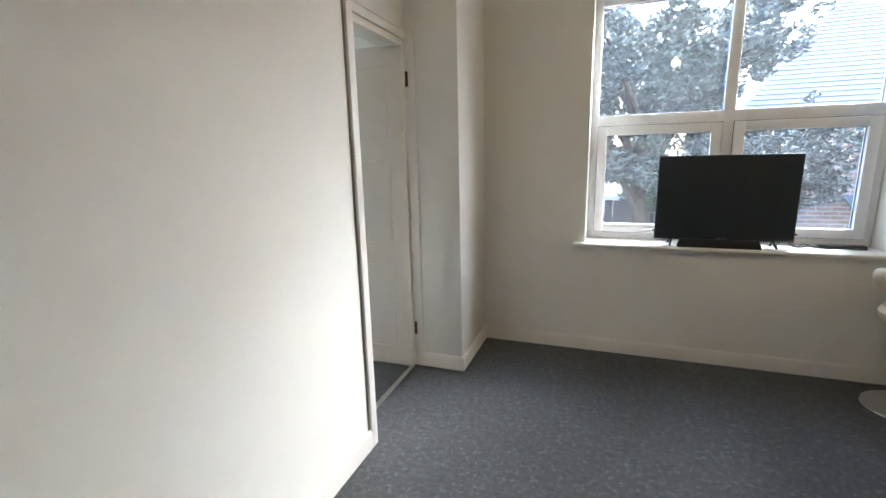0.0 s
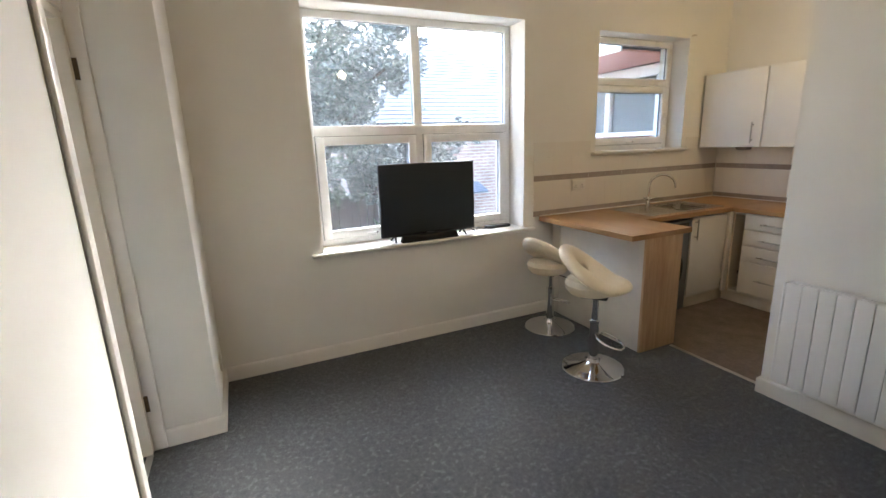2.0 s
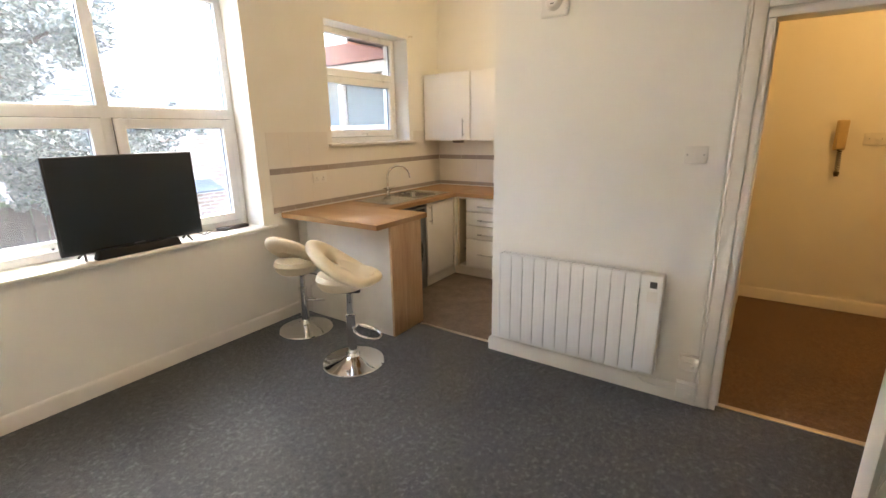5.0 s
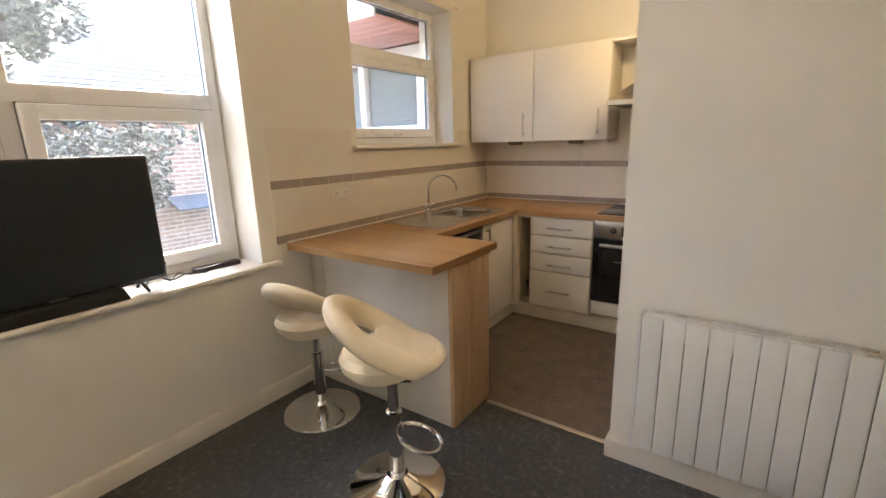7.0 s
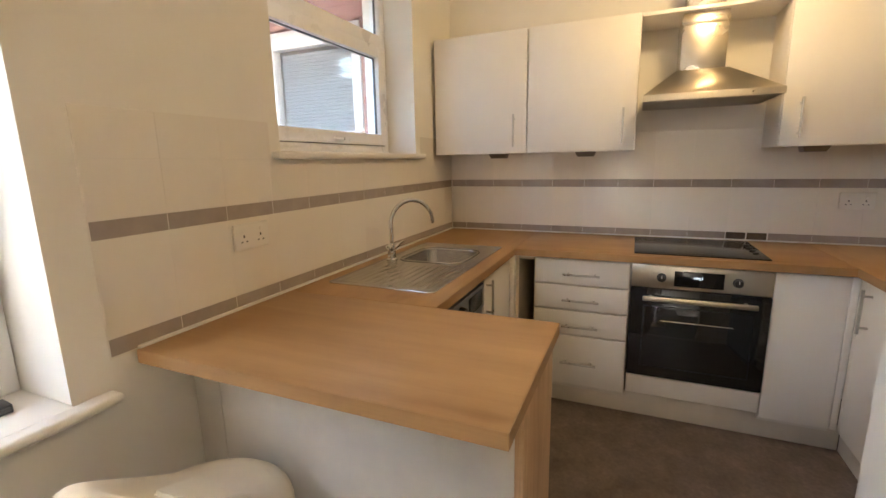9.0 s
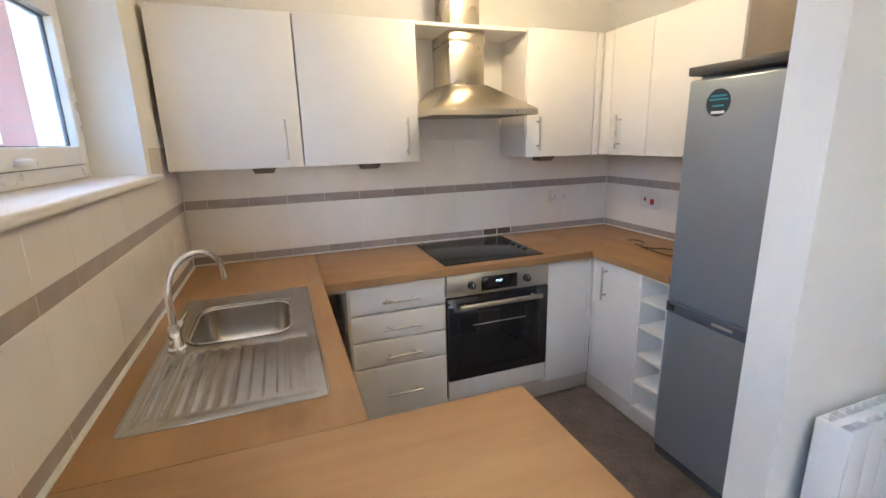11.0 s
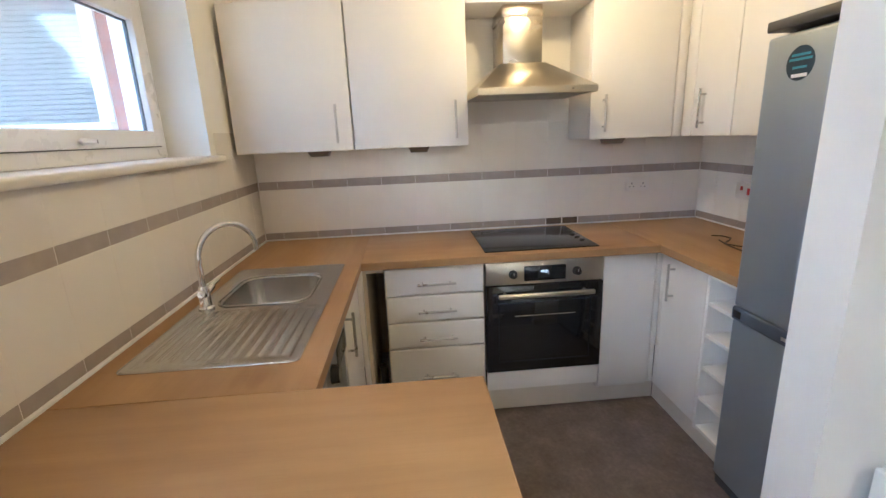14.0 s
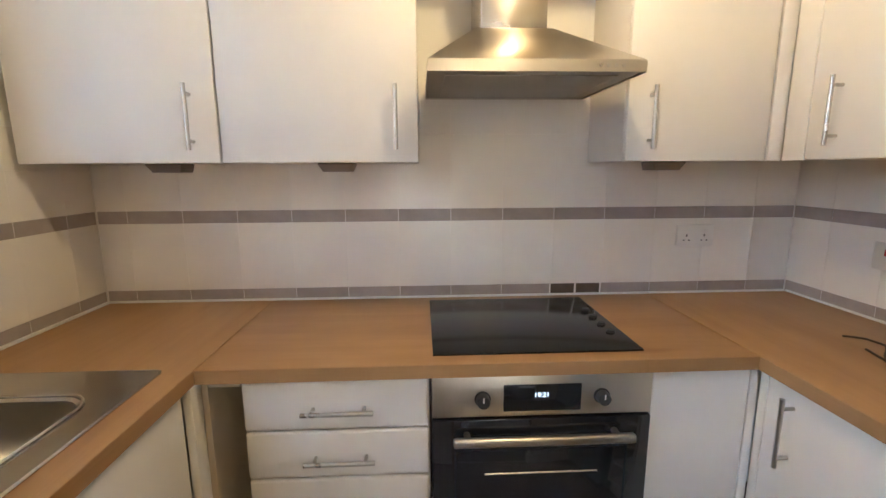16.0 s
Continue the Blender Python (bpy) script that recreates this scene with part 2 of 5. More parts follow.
M_CORD = plain("brown_cord", (0.06, 0.035, 0.02), 0.5)
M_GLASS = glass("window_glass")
M_BRICK = brick_wall("red_brick", 'X', (0.25, 0.165, 0.13), (0.31, 0.21, 0.165), (0.4, 0.37, 0.34))
M_BRICK_Y = brick_wall("painted_red_brick", 'Y', (0.40, 0.19, 0.16), (0.46, 0.23, 0.19), (0.40, 0.24, 0.21))
M_ROOF = plain("roof_tile", (0.15, 0.152, 0.16), 0.8, vary=0.25, scale=5, grain=0.3, grain_scale=25)
M_SLATE = plain("slate", (0.1, 0.11, 0.13), 0.6, vary=0.2, scale=8)
M_GROUND = plain("garden_soil", (0.12, 0.11, 0.08), 0.95, vary=0.35, scale=3, grain=0.5, grain_scale=20)
M_FENCE = plain("dark_fence_wood", (0.085, 0.07, 0.06), 0.85, vary=0.3, scale=5, grain=0.3, grain_scale=12, stretch=(8, 8, 0.6), random_tint=0.3)
M_BARK = plain("bark", (0.1, 0.08, 0.06), 0.95, vary=0.35, scale=10, grain=0.6, grain_scale=30, stretch=(3, 3, 0.7))
M_LEAF = leafy("pale_leaves", (0.028, 0.04, 0.036), (0.115, 0.135, 0.118))
M_IVY = leafy("ivy_leaves", (0.025, 0.045, 0.02), (0.075, 0.1, 0.05))
M_SOFFIT = plain("pink_boarding", (0.66, 0.36, 0.31), 0.7, vary=0.06, scale=3)
M_BLIND = plain("blind_slat", (0.52, 0.57, 0.6), 0.5, vary=0.04)
M_CAR = plain("car_paint", (0.55, 0.57, 0.6), 0.25, 0.3, coat=0.5)
M_OUTWALL = plain("pale_render", (0.62, 0.6, 0.57), 0.9, vary=0.12, scale=2, grain=0.3, grain_scale=60)
M_BULB = glowing("lit_bulb", LAMP_COLOUR, LAMP_LIVING)
M_BULB_K = glowing("lit_bulb_kitchen", LAMP_COLOUR, LAMP_KITCHEN)
M_BULB_H = glowing("lit_bulb_hall", (1.0, 0.53, 0.15), LAMP_HALL)
M_DIGITS = glowing("clock_digits", (0.85, 0.95, 1.0), 0.09)


# ---- mesh tools ----
BASE = {}


def thing(name, loc, label, category, group="", kind=""):
    ob = new(name)
    ob.empty_display_size = 0.05
    ob.location = loc
    BASE[ob.name] = Vector(loc)
    return tagged(ob, label, category, group, kind)


def mesh_from(name, bm, mat, base=(0, 0, 0), smooth=35):
    bm.normal_update()
    me = bpy.data.meshes.new(name)
    bmesh.ops.translate(bm, verts=bm.verts, vec=-Vector(base))
    bm.to_mesh(me)
    bm.free()
    me.materials.append(mat)
    return me


def soften(me, angle=35):
    lim = math.cos(radians(angle))
    bm = bmesh.new()
    bm.from_mesh(me)
    for f in bm.faces:
        f.smooth = True
    for e in bm.edges:
        if len(e.link_faces) == 2:
            e.smooth = e.link_faces[0].normal.dot(e.link_faces[1].normal) > lim
    bm.to_mesh(me)
    bm.free()


def part(name, bm, mat, parent, label=""):
    """Links a mesh built in world coordinates under a thing or a part."""
    base = BASE[parent.name]
    me = mesh_from(name, bm, mat, base)
    soften(me)
    ob = new(name, me)
    ob.parent = parent
    BASE[ob.name] = base
    return tagged(ob, label)


def solo(name, bm, mat, loc, label, category, group="", kind=""):
    me = mesh_from(name, bm, mat, loc)
    soften(me)
    ob = new(name, me)
    ob.location = loc
    BASE[ob.name] = Vector(loc)
    return tagged(ob, label, category, group, kind)


def box(lo, hi, bevel=0.0, seg=2):
    bm = bmesh.new()
    lo, hi = [min(a, b) for a, b in zip(lo, hi)], [max(a, b) for a, b in zip(lo, hi)]
    bmesh.ops.create_cube(bm, size=1)
    for v in bm.verts:
        v.co = Vector([(l + h) / 2 + c * (h - l) for l, h, c in zip(lo, hi, v.co)])
    if bevel:
        bmesh.ops.bevel(bm, geom=list(bm.edges), offset=bevel, segments=seg, profile=0.5, affect='EDGES')
    return bm


def joined(*bms):
    out = bmesh.new()
    for b in bms:
        me = bpy.data.meshes.new("tmp")
        b.to_mesh(me)
        b.free()
        out.from_mesh(me)
        bpy.data.meshes.remove(me)
    return out


def moved(bm, m):
    bmesh.ops.transform(bm, matrix=m, verts=bm.verts)
    return bm


def rod(p0, p1, r, seg=16, r2=None):
    p0, p1 = Vector(p0), Vector(p1)
    bm = bmesh.new()
    d = p1 - p0
    bmesh.ops.create_cone(bm, cap_ends=True, segments=seg, radius1=r, radius2=r if r2 is None else r2, depth=d.length)
    q = d.to_track_quat('Z', 'Y').to_matrix().to_4x4()
    return moved(bm, Matrix.Translation((p0 + p1) / 2) @ q)


def sweep(points, r, seg=10, closed=False, squash=1.0):
    """A tube along points."""
    pts = [Vector(p) for p in points]
    n = len(pts)
    bm = bmesh.new()
    rings = []
    up = Vector((0, 0, 1))
    for i, p in enumerate(pts):
        a = pts[(i - 1) % n] if closed or i else p
        b = pts[(i + 1) % n] if closed or i < n - 1 else p
        t = (b - a).normalized()
        side = t.cross(up)
        if side.length < 1e-3:
            side = t.cross(Vector((0, 1, 0)))
        side.normalize()
        nrm = side.cross(t).normalized()
        rad = r[i] if isinstance(r, (list, tuple)) else r
        rings.append([bm.verts.new(p + (side * math.cos(k) + nrm * squash * math.sin(k)) * rad)
                      for k in [2 * math.pi * j / seg for j in range(seg)]])
    for i in range(n if closed else n - 1):
        a, b = rings[i], rings[(i + 1) % n]
        for j in range(seg):
            bm.faces.new((a[j], a[(j + 1) % seg], b[(j + 1) % seg], b[j]))
    if not closed:
        bm.faces.new(rings[0])
        bm.faces.new(list(reversed(rings[-1])))
    bmesh.ops.recalc_face_normals(bm, faces=bm.faces)
    return bm


def lathe(profile, seg=40, at=(0, 0, 0)):
    """Turns a profile of (radius, height) round the z axis."""
    bm = bmesh.new()
    rings = []
    for r, z in profile:
        if r < 1e-5:
            rings.append([bm.verts.new((at[0], at[1], at[2] + z))])
        else:
            rings.append([bm.verts.new((at[0] + r * math.cos(2 * math.pi * j / seg), at[1] + r * math.sin(2 * math.pi * j / seg), at[2] + z)) for j in range(seg)])
    for a, b in zip(rings, rings[1:]):
        for j in range(seg):
            k = (j + 1) % seg
            if len(a) == 1 and len(b) == 1:
                continue
            if len(a) == 1:
                bm.faces.new((a[0], b[j], b[k]))
            elif len(b) == 1:
                bm.faces.new((a[j], a[k], b[0]))
            else:
                bm.faces.new((a[j], a[k], b[k], b[j]))
    bmesh.ops.recalc_face_normals(bm, faces=bm.faces)
    return bm


def pierced(axis, p0, p1, u0, u1, z0, z1, holes=()):
    """A wall slab from p0 to p1 along the axis ('x' or 'y'), with rectangular holes (u0, u1, z0, z1) right through."""
    us = sorted({u0, u1, *[h[0] for h in holes], *[h[1] for h in holes]})
    zs = sorted({z0, z1, *[h[2] for h in holes], *[h[3] for h in holes]})
    us, zs = [u for u in us if u0 <= u <= u1], [z for z in zs if z0 <= z <= z1]

    def solid(i, j):
        if not (0 <= i < len(us) - 1 and 0 <= j < len(zs) - 1):
            return False
        u, z = (us[i] + us[i + 1]) / 2, (zs[j] + zs[j + 1]) / 2
        return not any(h[0] < u < h[1] and h[2] < z < h[3] for h in holes)

    bm = bmesh.new()

    def quad(*c):
        bm.faces.new([bm.verts.new((p, u, z) if axis == 'x' else (u, p, z)) for p, u, z in c])

    for i in range(len(us) - 1):
        for j in range(len(zs) - 1):
            if not solid(i, j):
                continue
            a, b, c, d = us[i], us[i + 1], zs[j], zs[j + 1]
            for p in (p0, p1):
                quad((p, a, c), (p, b, c), (p, b, d), (p, a, d))
            for ok, (s, t) in ((solid(i - 1, j), ((a, c), (a, d))), (solid(i + 1, j), ((b, c), (b, d))),
                               (solid(i, j - 1), ((a, c), (b, c))), (solid(i, j + 1), ((a, d), (b, d)))):
                if not ok:
                    quad((p0, *s), (p0, *t), (p1, *t), (p1, *s))
    bmesh.ops.remove_doubles(bm, verts=bm.verts, dist=1e-5)
    bmesh.ops.recalc_face_normals(bm, faces=bm.faces)
    return bm


def extruded(outline, z0, z1, bevel=0.0):
    """A plate with the given outline of (x, y)."""
    bm = bmesh.new()
    low = bm.faces.new([bm.verts.new((x, y, z0)) for x, y in outline])
    got = bmesh.ops.extrude_face_region(bm, geom=[low])
    bmesh.ops.translate(bm, vec=(0, 0, z1 - z0), verts=[g for g in got["geom"] if isinstance(g, bmesh.types.BMVert)])
    bmesh.ops.recalc_face_normals(bm, faces=bm.faces)
    if bevel:
        bmesh.ops.bevel(bm, geom=[e for e in bm.edges], offset=bevel, segments=2, profile=0.5, affect='EDGES')
    return bm


def structure(name, bm, mat, label, category="wall"):
    return solo(name, bm, mat, (0, 0, 0), label, category, kind="structure")


def lettering(text, size, mat, m, name, parent):
    cu = bpy.data.curves.new("text", 'FONT')
    cu.body, cu.size, cu.extrude = text, size, 0.0004
    cu.align_x, cu.align_y = 'CENTER', 'CENTER'
    tmp = new("text", cu)
    dg = bpy.context.evaluated_depsgraph_get()
    me = bpy.data.meshes.new_from_object(tmp.evaluated_get(dg))
    bpy.data.objects.remove(tmp)
    bm = bmesh.new()
    bm.from_mesh(me)
    bpy.data.meshes.remove(me)
    return part(name, moved(bm, m), mat, parent)


# ---- the rooms ----
CEIL = 3.05
FZ = 0.03             # finished floor
W_X = -5.18            # west wall
N_Y = 0.006            # window wall
S_Y = -4.75
R_X, R_X2 = -1.898, -1.777   # partition with the radiator
E_X = 0.012
K_S = -2.672           # south wall of the kitchen
HALL_E, HALL_N = 0.21, -2.985
BIG = (-4.11, -2.425, 0.83, 2.46)
SMALL = (-1.665, -0.555, 1.43, 2.435)

floor = structure("floor", joined(box((W_X - 2.6, S_Y, -0.12), (-1.822, 0.02, FZ))), M_CARPET, "charcoal flecked fitted carpet over the living room", "floor")
floor_kitchen = structure("floor_kitchen", box((-1.818, K_S, -0.12), (0.02, 0.02, FZ - 0.001)), M_VINYL, "mottled brown-grey vinyl floor in the kitchen", "floor")
floor_hall = structure("floor_hall", box((-1.818, -5.2, -0.12), (0.4, K_S - 0.004, FZ)), M_CARPET_HALL, "brown carpet in the warm-lit hall", "floor")
ceiling = structure("ceiling", box((W_X - 2.7, -5.3, CEIL), (0.5, 0.33, CEIL + 0.3)), M_CEIL, "plain white painted ceiling", "ceiling")

# last hole: unseen opening, added to let daylight into the next room
wall_north = structure("wall_north", pierced('y', N_Y, 0.33, W_X - 2.7, 0.2, -1.5, CEIL, [BIG, SMALL, (-7.3, -5.9, 0.9, 2.35)]), M_WALL,
                       "cream painted outer wall with two white windows")
wall_west = structure("wall_west", pierced('x', W_X - 0.12, W_X, S_Y, N_Y, 0, CEIL, [(-1.40, -0.583, 0.0, 2.13)]), M_WALL,
                      "cream painted wall with an open doorway")
wall_pier = structure("wall_pier", box((W_X, -0.592, 0), (-4.838, N_Y, CEIL), 0.006), M_WALL, "cream boxed-in pier in the corner")
wall_west_near = structure("wall_west_near", box((W_X, S_Y, 0), (-5.03, -1.462, CEIL), 0.003), M_WALL, "smooth cream painted wall beside the doorway")
wall_south = structure("wall_south", box((W_X - 2.7, S_Y - 0.12, 0), (R_X, S_Y, CEIL)), M_WALL, "plain cream painted wall")
wall_partition = structure("wall_partition", pierced('x', R_X, R_X2, -5.2, -1.70, 0, CEIL, [(-3.80, -3.03, 0.0, 2.0)]), M_WALL,
                           "cream painted partition with a doorway to the hall")
wall_east = structure("wall_east", box((E_X, K_S - 0.1, -0.1), (E_X + 0.15, N_Y, CEIL)), M_WALL, "cream kitchen wall with white tiled splashback")
wall_kitchen_south = structure("wall_kitchen_south", box((R_X2, HALL_N, 0), (E_X + 0.5, K_S, CEIL)), M_WALL, "cream kitchen wall behind the fridge")
wall_hall_east = structure("wall_hall_east", box((HALL_E, -5.3, 0), (HALL_E + 0.12, HALL_N, CEIL)), M_WALL, "cream hall wall under warm light")
wall_hall_south = structure("wall_hall_south", box((R_X2, -5.3, 0), (HALL_E, -5.2, CEIL)), M_WALL, "plain hall wall")
wall_far_west = structure("wall_far_west", joined(box((W_X - 2.7, S_Y, 0), (W_X - 2.6, N_Y, CEIL)), box((W_X - 2.6, -2.6, 0), (W_X - 0.12, -2.5, CEIL))), M_WALL,
                          "plain wall of the next room")
hall_pier = structure("wall_hall_pier", box((-0.02, -3.11, 0), (HALL_E, HALL_N, CEIL), 0.004), M_WALL, "cream boxed corner in the hall")

boxing = solo("pipe_boxing", box((-0.90, -3.1, FZ), (-0.022, HALL_N - 0.002, 0.53), 0.006), M_TRIM, (-0.5, -3.04, 0), "cream painted low pipe boxing along the hall wall", "boxing", kind="structure")


def skirting(name, path, h=0.098, t=0.016):
    """A moulded board along a path of (x, y), standing to the left of the way walked."""
    bm = bmesh.new()
    prof = [(a, FZ + b) for a, b in ((0, 0), (t, 0), (t, h - 0.016), (t * 0.75, h - 0.006), (t * 0.35, h), (0, h))]
    pts = [Vector(p) for p in path]
    rings = []
    for i, p in enumerate(pts):
        d0 = (p - pts[i - 1]).normalized() if i else None
        d1 = (pts[i + 1] - p).normalized() if i < len(pts) - 1 else None
        n0 = Vector((-d0.y, d0.x)) if d0 else None
        n1 = Vector((-d1.y, d1.x)) if d1 else None
        n = n0 if n1 is None else n1 if n0 is None else (n0 + n1) / (1 + n0.dot(n1))
        rings.append([bm.verts.new((p.x + n.x * a, p.y + n.y * a, z)) for a, z in prof])
    k = len(prof)
    for a, b in zip(rings, rings[1:]):
        for j in range(k):
            bm.faces.new((a[j], a[(j + 1) % k], b[(j + 1) % k], b[j]))
    bm.faces.new(rings[0])
    bm.faces.new(rings[-1])
    bmesh.ops.recalc_face_normals(bm, faces=bm.faces)
    return structure(name, bm, M_TRIM, "cream gloss painted moulded skirting board", "skirting")


skirting("baseboard_north", [(-2.12, N_Y), (-4.838, N_Y), (-4.838, -0.592), (-5.108, -0.592)])
skirting("baseboard_west", [(-5.03, -1.462), (-5.03, S_Y), (R_X, S_Y), (R_X, -3.885)])
skirting("baseboard_partition", [(R_X, -2.955), (R_X, -1.70), (R_X2, -1.70), (R_X2, -2.0)])
skirting("baseboard_hall", [(HALL_E, -5.2), (HALL_E, -3.11), (-0.02, -3.11)])

solo("threshold_kitchen", box((-1.834, -1.695, FZ - 0.001), (-1.806, -1.025, FZ + 0.004), 0.0015), M_METALSTRIP, (-1.82, -1.33, 0), "thin metal strip between carpet and vinyl", "threshold strip", kind="structure")
solo("threshold_hall", box((-1.85, -3.795, FZ), (-1.815, -3.04, FZ + 0.006), 0.002), M_METALSTRIP, (-1.83, -3.4, 0), "thin metal strip in the hall doorway", "threshold strip", kind="structure")
solo("threshold_west", box((W_X - 0.02, -1.385, FZ), (W_X + 0.012, -0.645, FZ + 0.006), 0.002), M_METALSTRIP, (W_X, -0.9, 0), "thin metal strip in the doorway", "threshold strip", kind="structure")


# ---- doorways ----
def liner(name, face, back, y0, y1, head, side):
    """Door lining, stop and moulded architrave on the room side of a wall at x = face."""
    t = thing(name, (face, (y0 + y1) / 2, 0), "cream painted moulded door frame", "door frame", kind="structure")
    s = 1 if side > 0 else -1
    for yy, inn in ((y0, 1), (y1, -1)):
        part("jamb", box((back - s * 0.004, yy - inn * 0.004, FZ), (face + s * 0.004, yy + inn * 0.028, head - 0.029), 0.003), M_TRIM, t)
        part("door_stop", box((back + s * 0.03, yy + inn * 0.026, FZ), (back + s * 0.07, yy + inn * 0.04, head - 0.04), 0.002), M_TRIM, t)
    part("head_jamb", box((back - s * 0.004, y0 - 0.004, head - 0.028), (face + s * 0.004, y1 + 0.004, head + 0.004), 0.003), M_TRIM, t)
    return t, s


def architrave(t, face, s, y0, y1, z0, z1, upright, outer=1):
    bits = [box((face, y0, z0), (face + s * 0.015, y1, z1), 0.004)]
    if upright:
        e = y1 if outer > 0 else y0
        bits.append(box((face + s * 0.012, e - outer * 0.014, z0), (face + s * 0.02, e - outer * 0.003, z1), 0.003))
    else:
        bits.append(box((face + s * 0.012, y0, z1 - 0.014), (face + s * 0.02, y1, z1 - 0.003), 0.003))
    part("architrave", joined(*bits), M_TRIM, t)


frame_hall, s = liner("door_frame_hall", R_X, R_X2, -3.80, -3.03, 2.0, -1)
architrave(frame_hall, R_X, -1, -3.022, -2.954, FZ, 2.087, True)
architrave(frame_hall, R_X, -1, -3.885, -3.812, FZ, 2.087, True, -1)
architrave(frame_hall, R_X, -1, -3.811, -3.023, 2.012, 2.087, False)

frame_west, s = liner("door_frame_west", W_X, W_X - 0.12, -1.40, -0.583, 2.13, 1)
architrave(frame_west, W_X, 1, -1.46, -1.412, FZ, 2.20, True, -1)
architrave(frame_west, W_X, 1, -1.411, -0.606, 2.141, 2.20, False)
part("architrave", box((W_X + 0.002, -0.61, FZ), (-5.11, -0.593, 2.20), 0.004), M_TRIM, frame_west)


def door_leaf(name, width, height, label, ply):
    """A flat door with raised mouldings, hinged at the origin along +x, then turned."""
    t = thing(name, (0, 0, 0), label, "door", kind="structure")
    part("leaf", box((0.004, -0.02, 0.006), (width, 0.02, height), 0.003), M_DOOR, t)
    for sgn in (-1, 1):
        for z0, z1 in ply:
            for a, b in (((0.11, z0), (width - 0.11, z0 + 0.012)), ((0.11, z1 - 0.012), (width - 0.11, z1)),
                         ((0.11, z0), (0.122, z1)), ((width - 0.122, z0), (width - 0.11, z1))):
                part("moulding", box((a[0], sgn * 0.0195, a[1]), (b[0], sgn * 0.0235, b[1]), 0.0015), M_DOOR, t)
    return t


def placed(t, loc, rz):
    t.matrix_basis = pose(*loc, 0, 0, rz)
    return t


corner = thing("corner_trim", (-5.02, -1.55, FZ), "white painted corner bead with a dark joint", "trim", kind="structure")
part("bead", box((-5.029, -1.508, FZ), (-5.013, -1.458, CEIL - 0.001), 0.003), M_TRIM, corner)
# flat grey strip on the wall, drawn for the joint's shadow line
part("joint", box((-5.0298, -1.519, FZ + 0.1), (-5.0272, -1.509, CEIL - 0.001)), M_RAD_DARK, corner)

# door to the next room, standing open against its wall
leaf_w = door_leaf("door_1", 0.69, 2.08, "cream panelled door standing open into the next room", [(0.13, 0.72), (0.86, 1.40), (1.54, 1.97)])
for z in (0.275, 1.885):
    part("hinge", joined(box((-0.014, -0.031, z - 0.045), (0.012, -0.019, z + 0.045), 0.001), rod((-0.004, -0.03, z - 0.048), (-0.004, -0.03, z + 0.048), 0.006, 10)), M_HINGE, leaf_w, "dark tarnished butt hinge")
placed(leaf_w, (-5.166, -0.632, FZ), 181)

# hall door, open into the living room
leaf_h = door_leaf("door_2", 0.735, 1.94, "cream panelled door with chrome lever handles, half open", [(0.2, 0.85), (1.1, 1.85)])
part("latch_plate", box((0.7345, -0.012, 0.88), (0.737, 0.012, 1.02), 0.0008), M_STEEL, leaf_h, "steel latch plate")
part("latch_bolt", box((0.736, -0.006, 0.94), (0.747, 0.006, 0.962), 0.002), M_CHROME, leaf_h)
for sgn in (-1, 1):
    plate = part("handle_plate", box((0.655, sgn * 0.0205, 0.86), (0.695, sgn * 0.027, 1.03), 0.002), M_CHROME, leaf_h, "chrome handle back plate")
    part("lever", sweep([(0.675, sgn * 0.026, 0.98), (0.675, sgn * 0.06, 0.98), (0.662, sgn * 0.068, 0.98), (0.62, sgn * 0.068, 0.98), (0.565, sgn * 0.064, 0.978)], [0.009, 0.009, 0.009, 0.008, 0.007], 10), M_CHROME, plate)
part("hinge", rod((0.0, -0.022, 0.2), (0.0, -0.022, 0.3), 0.007, 10), M_HINGE, leaf_h)
placed(leaf_h, (-1.922, -3.792, FZ), 157)


# ---- windows ----
def frame_ring(x0, x1, z0, z1, w, y0, y1, bev=0.006):
    return [box((x0, y0, z0), (x0 + w, y1, z1), bev), box((x1 - w, y0, z0), (x1, y1, z1), bev),
            box((x0 + w - 0.004, y0 + 0.0006, z0), (x1 - w + 0.004, y1, z0 + w), bev), box((x0 + w - 0.004, y0 + 0.0006, z1 - w), (x1 - w + 0.004, y1, z1), bev)]


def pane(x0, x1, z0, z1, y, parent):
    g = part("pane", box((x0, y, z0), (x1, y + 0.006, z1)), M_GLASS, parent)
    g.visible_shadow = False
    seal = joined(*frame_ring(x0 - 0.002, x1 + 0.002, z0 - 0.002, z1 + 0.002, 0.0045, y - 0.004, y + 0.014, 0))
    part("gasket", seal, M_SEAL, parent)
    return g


def sash(x0, x1, z0, z1, w, y, parent, stay=None):
    f = part("sash", joined(*frame_ring(x0, x1, z0, z1, w, y - 0.018, y + 0.045, 0.007)), M_UPVC, parent)
    pane(x0 + w, x1 - w, z0 + w, z1 - w, y + 0.012, f)
    # solid dark ring round the sash, coloured as the shadow in its gap
    part("shadow_gap", joined(*frame_ring(x0 - 0.003, x1 + 0.003, z0 - 0.003, z1 + 0.003, 0.004, y - 0.002, y + 0.03, 0)), M_SEAL, parent)
    if stay:
        h = part("handle", joined(box((stay - 0.035, y - 0.03, z0 + 0.012), (stay + 0.03, y - 0.017, z0 + 0.034), 0.004),
                                  box((stay - 0.06, y - 0.045, z0 + 0.016), (stay + 0.012, y - 0.03, z0 + 0.03), 0.005)), M_UPVC, f, "white window handle")
        part("lock", box((stay + 0.014, y - 0.0345, z0 + 0.017), (stay + 0.029, y - 0.0295, z0 + 0.029), 0.001), M_BLACK, f)
    return f


